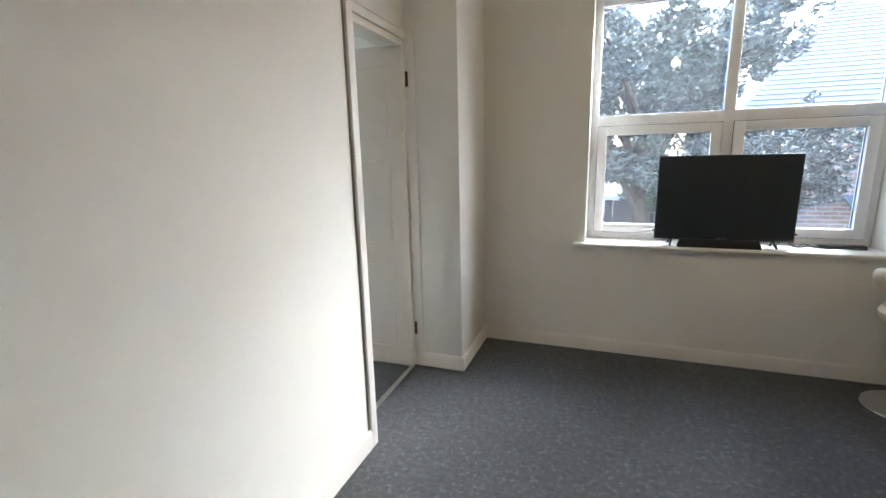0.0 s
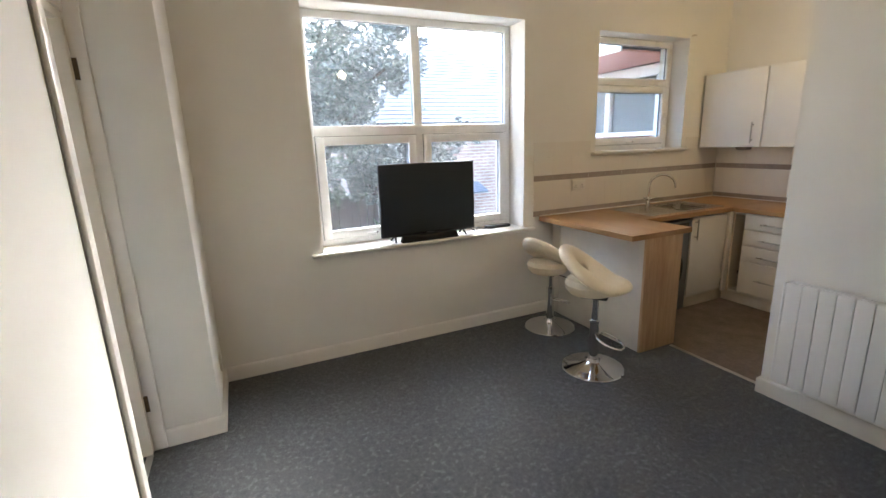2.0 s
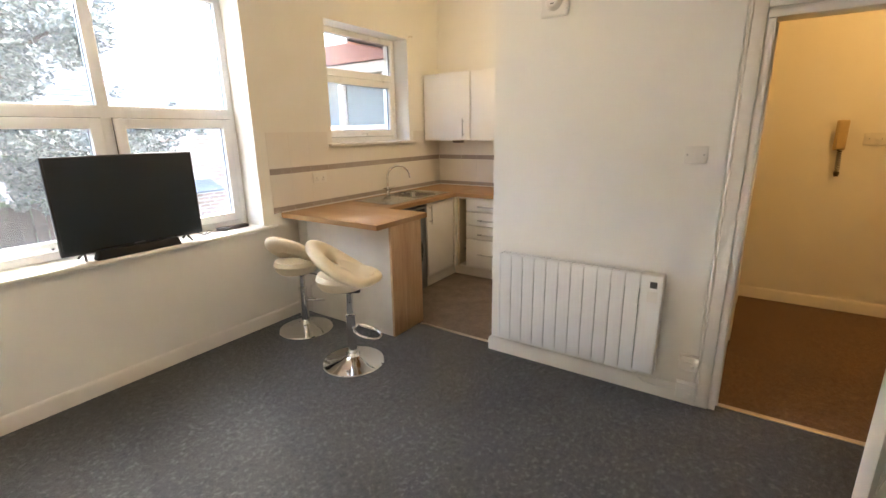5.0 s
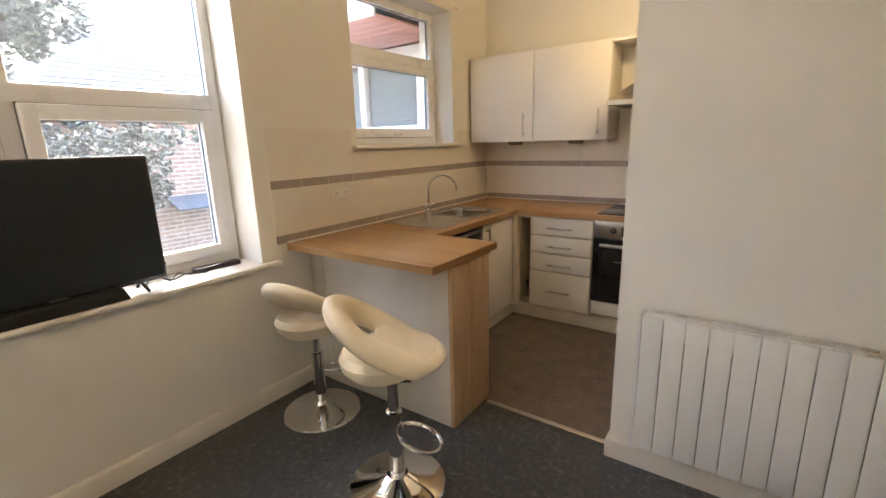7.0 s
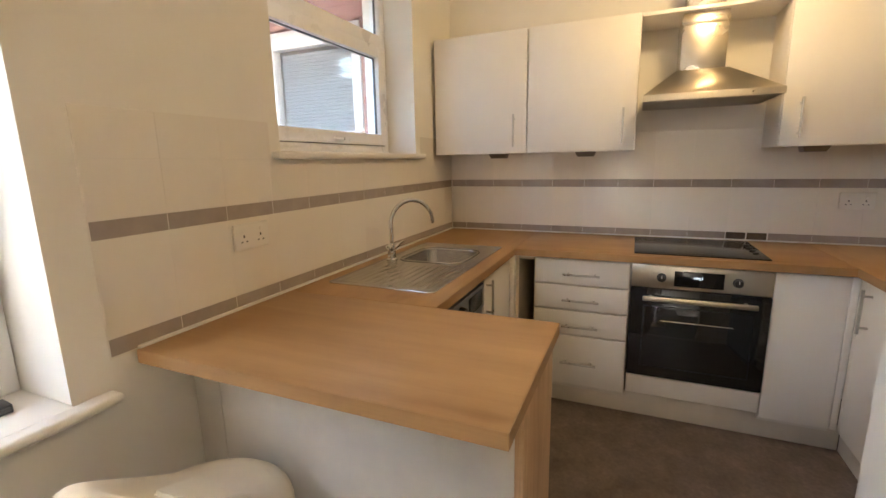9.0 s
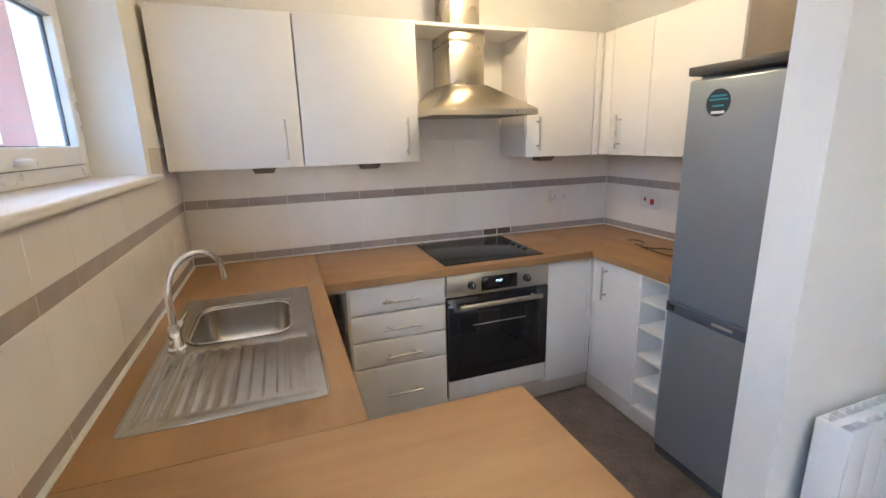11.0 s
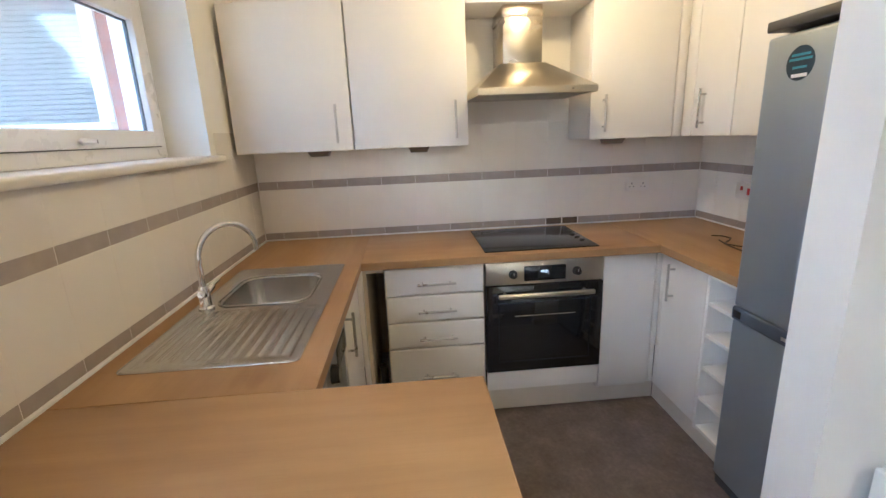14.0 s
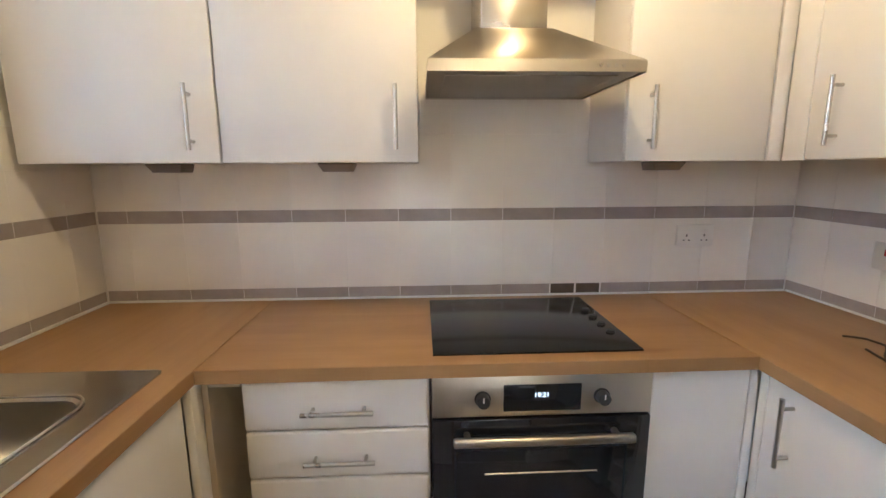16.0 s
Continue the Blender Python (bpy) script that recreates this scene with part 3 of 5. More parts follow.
def window(name, opening, y, mull, trans, fw, label, stays):
    x0, x1, z0, z1 = opening
    t = thing(name, ((x0 + x1) / 2, y, z0), label, "window", kind="structure")
    fr = joined(*frame_ring(x0 + 0.002, x1 - 0.002, z0 + 0.002, z1 - 0.002, fw, y, y + 0.07))
    f = part("window_frame", fr, M_UPVC, t)
    part("transom", box((x0 + fw - 0.003, y + 0.002, trans[0]), (x1 - fw + 0.003, y + 0.068, trans[1]), 0.006), M_UPVC, t)
    cols = [(x0 + fw, x1 - fw)]
    if mull:
        part("mullion", box((mull[0], y + 0.003, z0 + fw - 0.003), (mull[1], y + 0.067, z1 - fw + 0.003), 0.006), M_UPVC, t)
        cols = [(x0 + fw, mull[0]), (mull[1], x1 - fw)]
    for (a, b), st in zip(cols, stays):
        sash(a, b, z0 + fw, trans[0], 0.062, y, t, st)
        pane(a, b, trans[1], z1 - fw, y + 0.03, t)
    return t


window("window_1", BIG, 0.215, (-3.295, -3.228), (1.625, 1.70), 0.05, "large white plastic casement window above the television", [-3.68, -2.85])
window("window_2", SMALL, 0.185, None, (2.02, 2.09), 0.052, "small white plastic kitchen window above the sink", [-1.08])


structure("window_sill_big", joined(box((-4.19, -0.047, 0.806), (-2.335, N_Y - 0.001, 0.832), 0.011, 3), box((-4.109, N_Y - 0.01, 0.80), (-2.426, 0.216, 0.832))), M_TRIM, "white painted window board with rounded nose", "window sill")
structure("window_sill_small", joined(box((-1.715, -0.04, 1.404), (-0.50, N_Y - 0.001, 1.432), 0.01, 3), box((-1.664, N_Y - 0.01, 1.406), (-0.556, 0.186, 1.432))), M_TRIM, "white painted kitchen window board with rounded nose", "window sill")
solo("curtain_hook", joined(rod((-0.535, N_Y, 2.455), (-0.535, -0.03, 2.455), 0.006, 8), rod((-0.555, -0.03, 2.455), (-0.515, -0.03, 2.455), 0.008, 8)), M_STEEL, (-0.535, N_Y, 2.455), "small steel curtain rail bracket above the kitchen window", "bracket")


# ---- kitchen: worktops ----
WT0, WT1 = 0.872, 0.91
SX0, SX1, SY0, SY1 = -1.545, -0.612, -0.54, -0.07     # sink outline
BX0, BX1, BY0, BY1 = -1.085, -0.735, -0.462, -0.135   # bowl
top_sink = thing("worktop_sink", (-0.85, -0.3, WT0), "oak-effect laminate worktop round the sink", "worktop")
for lo, hi in (((-1.684, -0.611, WT0), (SX0 + 0.02, -0.003, WT1)), ((SX1 - 0.02, -0.611, WT0), (-0.003, -0.003, WT1)),
               ((SX0 + 0.0205, -0.611, WT0), (SX1 - 0.0205, SY0 + 0.02, WT1)), ((SX0 + 0.0205, SY1 - 0.02, WT0), (SX1 - 0.0205, -0.003, WT1))):
    part("slab", box(lo, hi), M_TOP_X, top_sink)
part("edging", box((-1.684, -0.6125, WT0 + 0.001), (-0.62, -0.6112, WT1 - 0.001)), M_TOP_X, top_sink, "thin laminate edging")
top_hob = thing("worktop_hob", (-0.3, -1.35, WT0), "oak-effect laminate worktop under the hob", "worktop")
part("slab", box((-0.6165, -2.078, WT0), (-0.003, -0.6135, WT1), 0.001), M_TOP_Y, top_hob)
part("edging", box((-0.6182, -2.078, WT0 + 0.001), (-0.6167, -0.614, WT1 - 0.001)), M_TOP_Y, top_hob, "thin laminate edging")
top_south = thing("worktop_corner", (-0.6, -2.37, WT0), "oak-effect laminate worktop beside the fridge", "worktop")
part("slab", box((-1.145, -2.66, WT0), (-0.003, -2.0812, WT1), 0.001), M_TOP_X, top_south)
part("edging", box((-1.145, -2.081, WT0 + 0.001), (-0.6185, -2.0796, WT1 - 0.001)), M_TOP_X, top_south, "thin laminate edging")
top_pen = thing("peninsula_worktop", (-1.97, -0.5, WT0), "oak-effect laminate breakfast bar worktop with edging", "worktop")
part("slab", box((-2.2665, -1.0115, WT0), (-1.6855, -0.003, WT1), 0.0015), M_TOP_Y, top_pen)
part("edging", box((-2.2685, -1.0112, WT0 + 0.001), (-2.2667, -0.004, WT1 - 0.001)), M_TOP_Y, top_pen, "thin laminate edging")
part("edging", box((-2.268, -1.0135, WT0 + 0.001), (-1.686, -1.0117, WT1 - 0.001)), M_TOP_X, top_pen, "thin laminate edging")
structure("sealant_worktop", joined(box((-2.26, -0.0085, WT1 - 0.001), (-0.006, 0.0042, WT1 + 0.008), 0.002), box((-0.0095, -2.656, WT1 - 0.001), (-0.001, -0.006, WT1 + 0.008), 0.002),
                                    box((-1.14, -2.664, WT1 - 0.001), (-0.01, -2.655, WT1 + 0.008), 0.002)), M_SEALANT, "white sealant bead along the worktop", "sealant")

# breakfast bar supports
pen = thing("peninsula_cabinet", (-1.9, -0.5, 0), "white back panel and oak-effect end panel under the breakfast bar", "cabinet")
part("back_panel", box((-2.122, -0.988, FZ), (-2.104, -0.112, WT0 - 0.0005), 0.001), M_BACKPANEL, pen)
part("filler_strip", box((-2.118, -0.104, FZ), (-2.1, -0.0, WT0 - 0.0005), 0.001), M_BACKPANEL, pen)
# grey sheet behind the slit, giving it its shade
part("gap_shade_sheet", box((-2.103, -0.14, FZ), (-2.094, -0.08, WT0 - 0.0005)), M_RAD_DARK, pen)
part("end_panel", box((-2.122, -1.008, FZ), (-1.765, -0.9885, WT0 - 0.0005), 0.0012), M_PANEL, pen, "pale oak-effect end panel")
part("inner_panel", box((-1.783, -0.987, FZ), (-1.767, -0.02, WT0 - 0.0005)), M_CARCASS, pen)


# ---- kitchen: units ----
def bar_handle(parent, p, along, out, length, name="handle"):
    """A round bar on two posts. p: its middle on the door face."""
    p, a, o = Vector(p), Vector(along), Vector(out)
    bar = rod(p + o * 0.032 - a * length / 2, p + o * 0.032 + a * length / 2, 0.006, 12)
    posts = [rod(p + a * k, p + o * 0.032 + a * k, 0.005, 10) for k in (-length * 0.36, length * 0.36)]
    return part(name, joined(bar, *posts), M_HANDLE, parent, "satin steel bar handle")


X, Y, Z = (1, 0, 0), (0, 1, 0), (0, 0, 1)
WEST, SOUTH, NORTH = (-1, 0, 0), (0, -1, 0), (0, 1, 0)
CF = -0.600   # front face of the units along the hob wall

gap = thing("open_corner_slot", (-0.3, -0.66, 0), "narrow open slot between two base units", "cabinet")
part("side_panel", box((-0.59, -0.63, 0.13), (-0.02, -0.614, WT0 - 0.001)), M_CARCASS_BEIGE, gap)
part("corner_post", box((-0.639, -0.613, 0.13), (-0.588, -0.592, WT0 - 0.001), 0.001), M_UNIT, gap)
part("bottom_panel", box((-0.585, -0.712, 0.13), (-0.02, -0.631, 0.148)), M_CARCASS, gap)
part("rail", box((-0.588, -0.712, WT0 - 0.022), (-0.57, -0.631, WT0 - 0.001)), M_CARCASS, gap)
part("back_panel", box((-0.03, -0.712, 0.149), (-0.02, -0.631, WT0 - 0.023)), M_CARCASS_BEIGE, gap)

drawers = thing("drawer_unit", (-0.3, -0.96, 0), "white base unit with four drawers and bar handles", "drawer unit")
part("carcass", box((-0.578, -1.203, 0.13), (-0.02, -0.714, WT0 - 0.001), 0.001), M_CARCASS, drawers)
for z0, z1, hz in ((0.727, 0.866, 0.788), (0.587, 0.722, 0.647), (0.446, 0.582, 0.502), (0.152, 0.441, 0.293)):
    fr = part("drawer_front", box((CF, -1.2, z0), (-0.579, -0.718, z1), 0.008, 3), M_UNIT, drawers)
    bar_handle(fr, (CF, -0.965, hz), Y, WEST, 0.185)

oven = thing("built_in_oven", (-0.3, -1.5, 0), "stainless steel and black glass built-in oven", "oven")
part("housing", box((-0.575, -1.798, 0.276), (-0.03, -1.209, WT0 - 0.002)), M_CARCASS, oven)
cp = part("control_panel", box((CF - 0.004, -1.8, 0.752), (-0.576, -1.208, 0.866), 0.002), M_STEEL, oven, "brushed steel control panel")
part("display", box((CF - 0.0055, -1.607, 0.766), (CF - 0.003, -1.398, 0.842), 0.0008), M_BLACKGLASS, cp, "black clock display")
lettering("19:21", 0.019, M_DIGITS, Matrix.Translation((CF - 0.0062, -1.5, 0.812)) @ Matrix(((0, 0, -1, 0), (-1, 0, 0, 0), (0, 1, 0, 0), (0, 0, 0, 1))), "clock_digits", cp)
for yy in (-1.342, -1.662):
    kb = part("knob", joined(rod((CF - 0.003, yy, 0.805), (CF - 0.008, yy, 0.805), 0.0215, 24), rod((CF - 0.008, yy, 0.805), (CF - 0.03, yy, 0.805), 0.0185, 24, 0.0165)), M_BLACK, cp, "black control knob")
    part("pointer", box((CF - 0.0312, yy - 0.0015, 0.806), (CF - 0.0295, yy + 0.0015, 0.82)), M_PLASTIC, cp)
dr = part("oven_door", box((CF - 0.008, -1.8, 0.28), (-0.576, -1.208, 0.746), 0.003), M_BLACKGLASS, oven, "black glass oven door")
part("handle", joined(box((CF - 0.056, -1.742, 0.693), (CF - 0.036, -1.262, 0.717), 0.006, 3), rod((CF - 0.007, -1.70, 0.705), (CF - 0.04, -1.70, 0.705), 0.009), rod((CF - 0.007, -1.30, 0.705), (CF - 0.04, -1.30, 0.705), 0.009)), M_STEEL, dr, "steel door handle")
part("inner_frame", joined(*[box((CF - 0.0085, y0, z0), (CF - 0.0075, y1, z1)) for y0, y1, z0, z1 in ((-1.74, -1.268, 0.655, 0.66), (-1.74, -1.268, 0.335, 0.34), (-1.74, -1.735, 0.34, 0.655), (-1.273, -1.268, 0.34, 0.655))]), M_WM_DARK, dr)
# thin rod on the glass, put there for a faint reflection
part("reflection_line", joined(rod((CF - 0.0088, -1.66, 0.585), (CF - 0.0088, -1.35, 0.585), 0.0022, 6)), M_STEEL, dr, "thin steel line drawn as a faint reflection in the glass")
part("filler_panel", box((CF, -1.798, 0.172), (-0.579, -1.21, 0.274), 0.003), M_UNIT, oven, "white filler panel")

blank = thing("blank_door_unit", (-0.3, -1.95, 0), "white base unit with a plain door", "cabinet")
part("carcass", box((-0.578, -2.075, 0.13), (-0.02, -1.803, WT0 - 0.001)), M_CARCASS, blank)
part("door", box((CF, -2.072, 0.152), (-0.579, -1.803, 0.866), 0.004), M_UNIT, blank)
part("corner_post", box((CF, -2.1, 0.152), (-0.57, -2.0745, 0.866), 0.002), M_UNIT, blank)

plinth = thing("plinth", (-0.5, -1.35, 0), "pale cream kickboard under the base units", "plinth", kind="structure")
part("board", box((-0.555, -2.13, FZ), (-0.537, -0.555, 0.148), 0.001), M_PLINTH, plinth)
part("board", box((-1.135, -2.15, FZ), (-0.556, -2.132, 0.148), 0.001), M_PLINTH, plinth)
part("board", box((-1.1, -0.556, FZ), (-0.556, -0.538, 0.148), 0.001), M_PLINTH, plinth)

SF = -2.098   # front face of the units beside the fridge
corner_unit = thing("corner_base_unit", (-0.8, -2.37, 0), "white base unit with one door and bar handle", "cabinet")
part("carcass", box((-0.952, -2.65, 0.13), (-0.6, SF - 0.022, WT0 - 0.001)), M_CARCASS, corner_unit)
dd = part("door", box((-0.95, SF - 0.021, 0.152), (-0.633, SF, 0.866), 0.004), M_UNIT, corner_unit)
bar_handle(dd, (-0.718, SF, 0.75), Z, NORTH, 0.185)
part("filler_strip", box((-0.63, SF - 0.02, 0.152), (-0.602, SF - 0.002, 0.866), 0.002), M_UNIT, corner_unit)

rack = thing("open_shelf_unit", (-1.05, -2.37, 0), "narrow white open shelf unit beside the fridge", "shelf unit")
part("side_panel", box((-0.970, -2.65, 0.13), (-0.954, SF, WT0 - 0.001), 0.001), M_UNIT, rack)
part("side_panel", box((-1.142, -2.65, 0.13), (-1.126, SF, WT0 - 0.001), 0.001), M_UNIT, rack)
part("back_panel", box((-1.125, -2.65, 0.131), (-0.971, -2.64, WT0 - 0.002)), M_UNIT, rack)
for z in (0.132, 0.28, 0.43, 0.585, 0.73, 0.853):
    part("shelf", box((-1.1255, -2.639, z), (-0.9705, SF - 0.004, z + 0.017), 0.001), M_UNIT, rack)

NF = -0.590
sink_unit = thing("sink_base_unit", (-0.87, -0.3, 0), "white base unit under the sink with one door", "cabinet")
part("carcass", box((-1.1, NF + 0.02, 0.13), (-1.084, -0.02, WT0 - 0.001)), M_CARCASS, sink_unit)
part("carcass", box((-0.66, NF + 0.02, 0.13), (-0.644, -0.02, WT0 - 0.001)), M_CARCASS, sink_unit)
part("bottom_panel", box((-1.083, NF + 0.02, 0.13), (-0.661, -0.02, 0.147)), M_CARCASS, sink_unit)
dd = part("door", box((-1.098, NF, 0.152), (-0.640, NF + 0.019, 0.866), 0.004), M_UNIT, sink_unit)
bar_handle(dd, (-1.062, NF, 0.755), Z, SOUTH, 0.18)

wm = thing("washing_machine", (-1.4, -0.3, 0), "graphite grey front-loading washing machine under the worktop", "washing machine")
part("body", box((-1.695, -0.585, FZ + 0.012), (-1.108, -0.03, 0.848), 0.008), M_WM, wm)
part("control_panel", box((-1.69, -0.597, 0.735), (-1.113, -0.583, 0.845), 0.006), M_WM, wm)
part("display", box((-1.325, -0.6, 0.755), (-1.15, -0.5965, 0.828), 0.002), M_WM_DARK, wm, "dark display window")
part("dial", joined(rod((-1.42, -0.595, 0.797), (-1.42, -0.622, 0.797), 0.03, 28, 0.026)), M_WM_DARK, wm)
part("drawer", box((-1.675, -0.6, 0.755), (-1.51, -0.5965, 0.83), 0.002), M_WM, wm)
ring = moved(lathe([(0.165, 0), (0.2, 0.0), (0.21, 0.012), (0.2, 0.028), (0.165, 0.036), (0.15, 0.02)], 48), Matrix.Translation((-1.40, -0.584, 0.43)) @ pose(0, 0, 0, 90))
part("door_ring", ring, M_WM_DARK, wm, "dark plastic door ring")
part("door_trim", moved(lathe([(0.2, 0.02), (0.216, 0.014), (0.218, 0.0)], 48), Matrix.Translation((-1.40, -0.584, 0.43)) @ pose(0, 0, 0, 90)), M_STEEL, wm)
part("door_glass", moved(lathe([(0.16, 0.02), (0.12, 0.034), (0.06, 0.04), (0, 0.042)], 40), Matrix.Translation((-1.40, -0.584, 0.43)) @ pose(0, 0, 0, 90)), M_BLACKGLASS, wm)
for xx in (-1.65, -1.15):
    for yy in (-0.53, -0.09):
        part("foot", rod((xx, yy, FZ), (xx, yy, FZ + 0.014), 0.018), M_BLACK, wm)

# wall units
UF, UZ0, UZ1 = -0.312, 1.426, 2.108


def wall_unit(y0, y1, hy, label):
    t = thing("wall_unit", (-0.15, (y0 + y1) / 2, UZ0), label, "wall cabinet", "white wall units")
    part("carcass", box((UF + 0.021, y0 + 0.001, UZ0), (-0.004, y1 - 0.001, UZ1), 0.001), M_CARCASS, t)
    d = part("door", box((UF, y0 + 0.0025, UZ0 - 0.002), (UF + 0.02, y1 - 0.0025, UZ1), 0.004), M_UNIT, t)
    bar_handle(d, (UF, hy, 1.553), Z, WEST, 0.185)
    return t


wall_unit(-0.596, -0.014, -0.523, "white wall unit beside the kitchen window")
wall_unit(-1.182, -0.598, -1.116, "white wall unit beside the extractor hood")
wu = wall_unit(-2.27, -1.815, -1.887, "white wall unit in the corner beside the hood")
part("corner_post", box((UF, -2.318, UZ0 - 0.002), (UF + 0.04, -2.2735, UZ1), 0.002), M_UNIT, wu)

SUF = -2.318
su = thing("wall_unit", (-0.75, -2.5, UZ0), "white double wall unit above the fridge corner", "wall cabinet", "white wall units")
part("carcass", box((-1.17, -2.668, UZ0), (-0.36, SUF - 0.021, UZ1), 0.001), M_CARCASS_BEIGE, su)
d1 = part("door", box((-0.684, SUF - 0.02, UZ0 - 0.002), (-0.398, SUF, UZ1), 0.004), M_UNIT, su)
bar_handle(d1, (-0.492, SUF, 1.553), Z, NORTH, 0.185)
part("door", box((-1.172, SUF - 0.02, UZ0 - 0.002), (-0.688, SUF, UZ1), 0.004), M_UNIT, su)
part("filler_strip", box((-0.394, SUF - 0.018, UZ0 - 0.002), (-0.314, SUF - 0.001, UZ1), 0.002), M_UNIT, su)

solo("bridging_shelf", box((UF + 0.004, -1.8135, 2.088), (-0.004, -1.1835, 2.106), 0.001), M_UNIT, (-0.15, -1.5, 2.088), "white board bridging the wall units above the hood", "shelf")


def under_light(loc):
    x, y, z = loc
    t = thing("cabinet_light", loc, "small bronze wedge-shaped lamp under a wall unit", "cabinet light", "lamps under the wall units")
    bm = box((x - 0.03, y - 0.055, z - 0.028), (x + 0.05, y + 0.055, z), 0.004)
    for v in bm.verts:
        if v.co.z < z - 0.015:
            v.co.y = y + (v.co.y - y) * 0.8
            v.co.x += 0.012
    part("body", bm, M_LIGHTBODY, t)
    part("lens", box((x - 0.012, y - 0.03, z - 0.0295), (x + 0.04, y + 0.03, z - 0.0275), 0.0005), M_PLASTIC, t)
    return t


for yy in (-0.41, -0.925, -1.98):
    under_light((-0.25, yy, UZ0 - 0.0015))

# extractor hood
hood = thing("extractor_hood", (-0.24, -1.495, 1.65), "brushed stainless steel chimney extractor hood", "extractor hood")
bm = bmesh.new()
y0, y1, xb, xf = -1.785, -1.207, -0.004, -0.482
low = [(xb, y0), (xf, y0), (xf, y1), (xb, y1)]
topc = [(xb, -1.585), (-0.285, -1.585), (-0.285, -1.355), (xb, -1.355)]
rows3 = [[bm.verts.new((x, y, z)) for x, y in o] for o, z in ((low, 1.652), (low, 1.682), (topc, 1.815))]
for a, b in zip(rows3, rows3[1:]):
    for j in range(4):
        bm.faces.new((a[j], a[(j + 1) % 4], b[(j + 1) % 4], b[j]))
bm.faces.new(rows3[-1])
bmesh.ops.recalc_face_normals(bm, faces=bm.faces)
bmesh.ops.bevel(bm, geom=[e for e in bm.edges if len(e.link_faces) == 2], offset=0.002, segments=2, affect='EDGES')
part("canopy", bm, M_STEEL, hood)
part("underside", box((xf + 0.004, y0 + 0.004, 1.656), (xb - 0.002, y1 - 0.004, 1.662)), M_STEEL_SHADE, hood)
part("grease_filter", box((-0.42, -1.735, 1.653), (-0.06, -1.257, 1.657), 0.001), M_STEEL_SHADE, hood, "plain filter panel in steel coloured as shaded")
part("flue", box((-0.272, -1.572, 1.812), (-0.006, -1.372, 2.087), 0.002), M_STEEL_V, hood, "square brushed steel flue")
part("flue_collar", box((-0.276, -1.576, 2.03), (-0.004, -1.368, 2.06), 0.002), M_STEEL_V, hood)
part("flue_extension", box((-0.25, -1.555, 2.107), (-0.02, -1.39, CEIL - 0.001), 0.002), M_STEEL_V, hood)
for i in range(4):
    part("push_button", rod((xf - 0.001, -1.66 - 0.02 * i, 1.668), (xf - 0.004, -1.66 - 0.02 * i, 1.668), 0.0045, 12), M_HANDLE, hood)

# hob
hob = thing("ceramic_hob", (-0.31, -1.5, WT1), "black ceramic glass hob set in the worktop", "hob")
hp = part("glass_plate", box((-0.566, -1.79, WT1 + 0.0003), (-0.06, -1.213, WT1 + 0.006), 0.0015), M_HOB, hob)
for i in range(4):
    part("knob", lathe([(0, 0.007), (0.011, 0.007), (0.013, 0.004), (0.014, 0)], 24, (-0.22 - 0.07 * i, -1.755, WT1 + 0.0062)), M_BLACK, hob, "black control knob")

# ---- sink and tap ----
sink = thing("kitchen_sink", (-1.08, -0.3, WT1), "stainless steel sink with ribbed drainer", "sink")


def rounded(x0, x1, y0, y1, r, n=6):
    out = []
    for cx, cy, a0 in ((x1 - r, y1 - r, 0), (x0 + r, y1 - r, 90), (x0 + r, y0 + r, 180), (x1 - r, y0 + r, 270)):
        out += [(cx + r * math.cos(radians(a0 + 90 * i / n)), cy + r * math.sin(radians(a0 + 90 * i / n))) for i in range(n + 1)]
    return out


def loft(loops, closed_end=True):
    bm = bmesh.new()
    rings = [[bm.verts.new(p) for p in lp] for lp in loops]
    n = len(rings[0])
    for a, b in zip(rings, rings[1:]):
        for j in range(n):
            bm.faces.new((a[j], a[(j + 1) % n], b[(j + 1) % n], b[j]))
    if closed_end:
        bm.faces.new(rings[-1])
    bmesh.ops.recalc_face_normals(bm, faces=bm.faces)
    return bm


def lv(o, z):
    return [(x, y, z) for x, y in o]


zt = WT1 + 0.004
part("bowl", loft([lv(rounded(BX0, BX1, BY0, BY1, 0.07), zt - 0.003), lv(rounded(BX0 + 0.006, BX1 - 0.006, BY0 + 0.006, BY1 - 0.006, 0.066), zt - 0.009),
                   lv(rounded(BX0 + 0.015, BX1 - 0.015, BY0 + 0.015, BY1 - 0.015, 0.062), zt - 0.11), lv(rounded(BX0 + 0.03, BX1 - 0.03, BY0 + 0.03, BY1 - 0.03, 0.055), zt - 0.14),
                   lv(rounded(BX0 + 0.06, BX1 - 0.06, BY0 + 0.06, BY1 - 0.06, 0.04), zt - 0.15)]), M_SINK, sink)
part("drain", lathe([(0, 0.002), (0.03, 0.002), (0.042, 0.004), (0.045, 0.0)], 28, ((BX0 + BX1) / 2, (BY0 + BY1) / 2, zt - 0.1495)), M_CHROME, sink)
part("overflow", box((BX0 + 0.05, BY0 + 0.006, zt - 0.04), (BX0 + 0.09, BY0 + 0.011, zt - 0.03), 0.002), M_CHROME, sink)
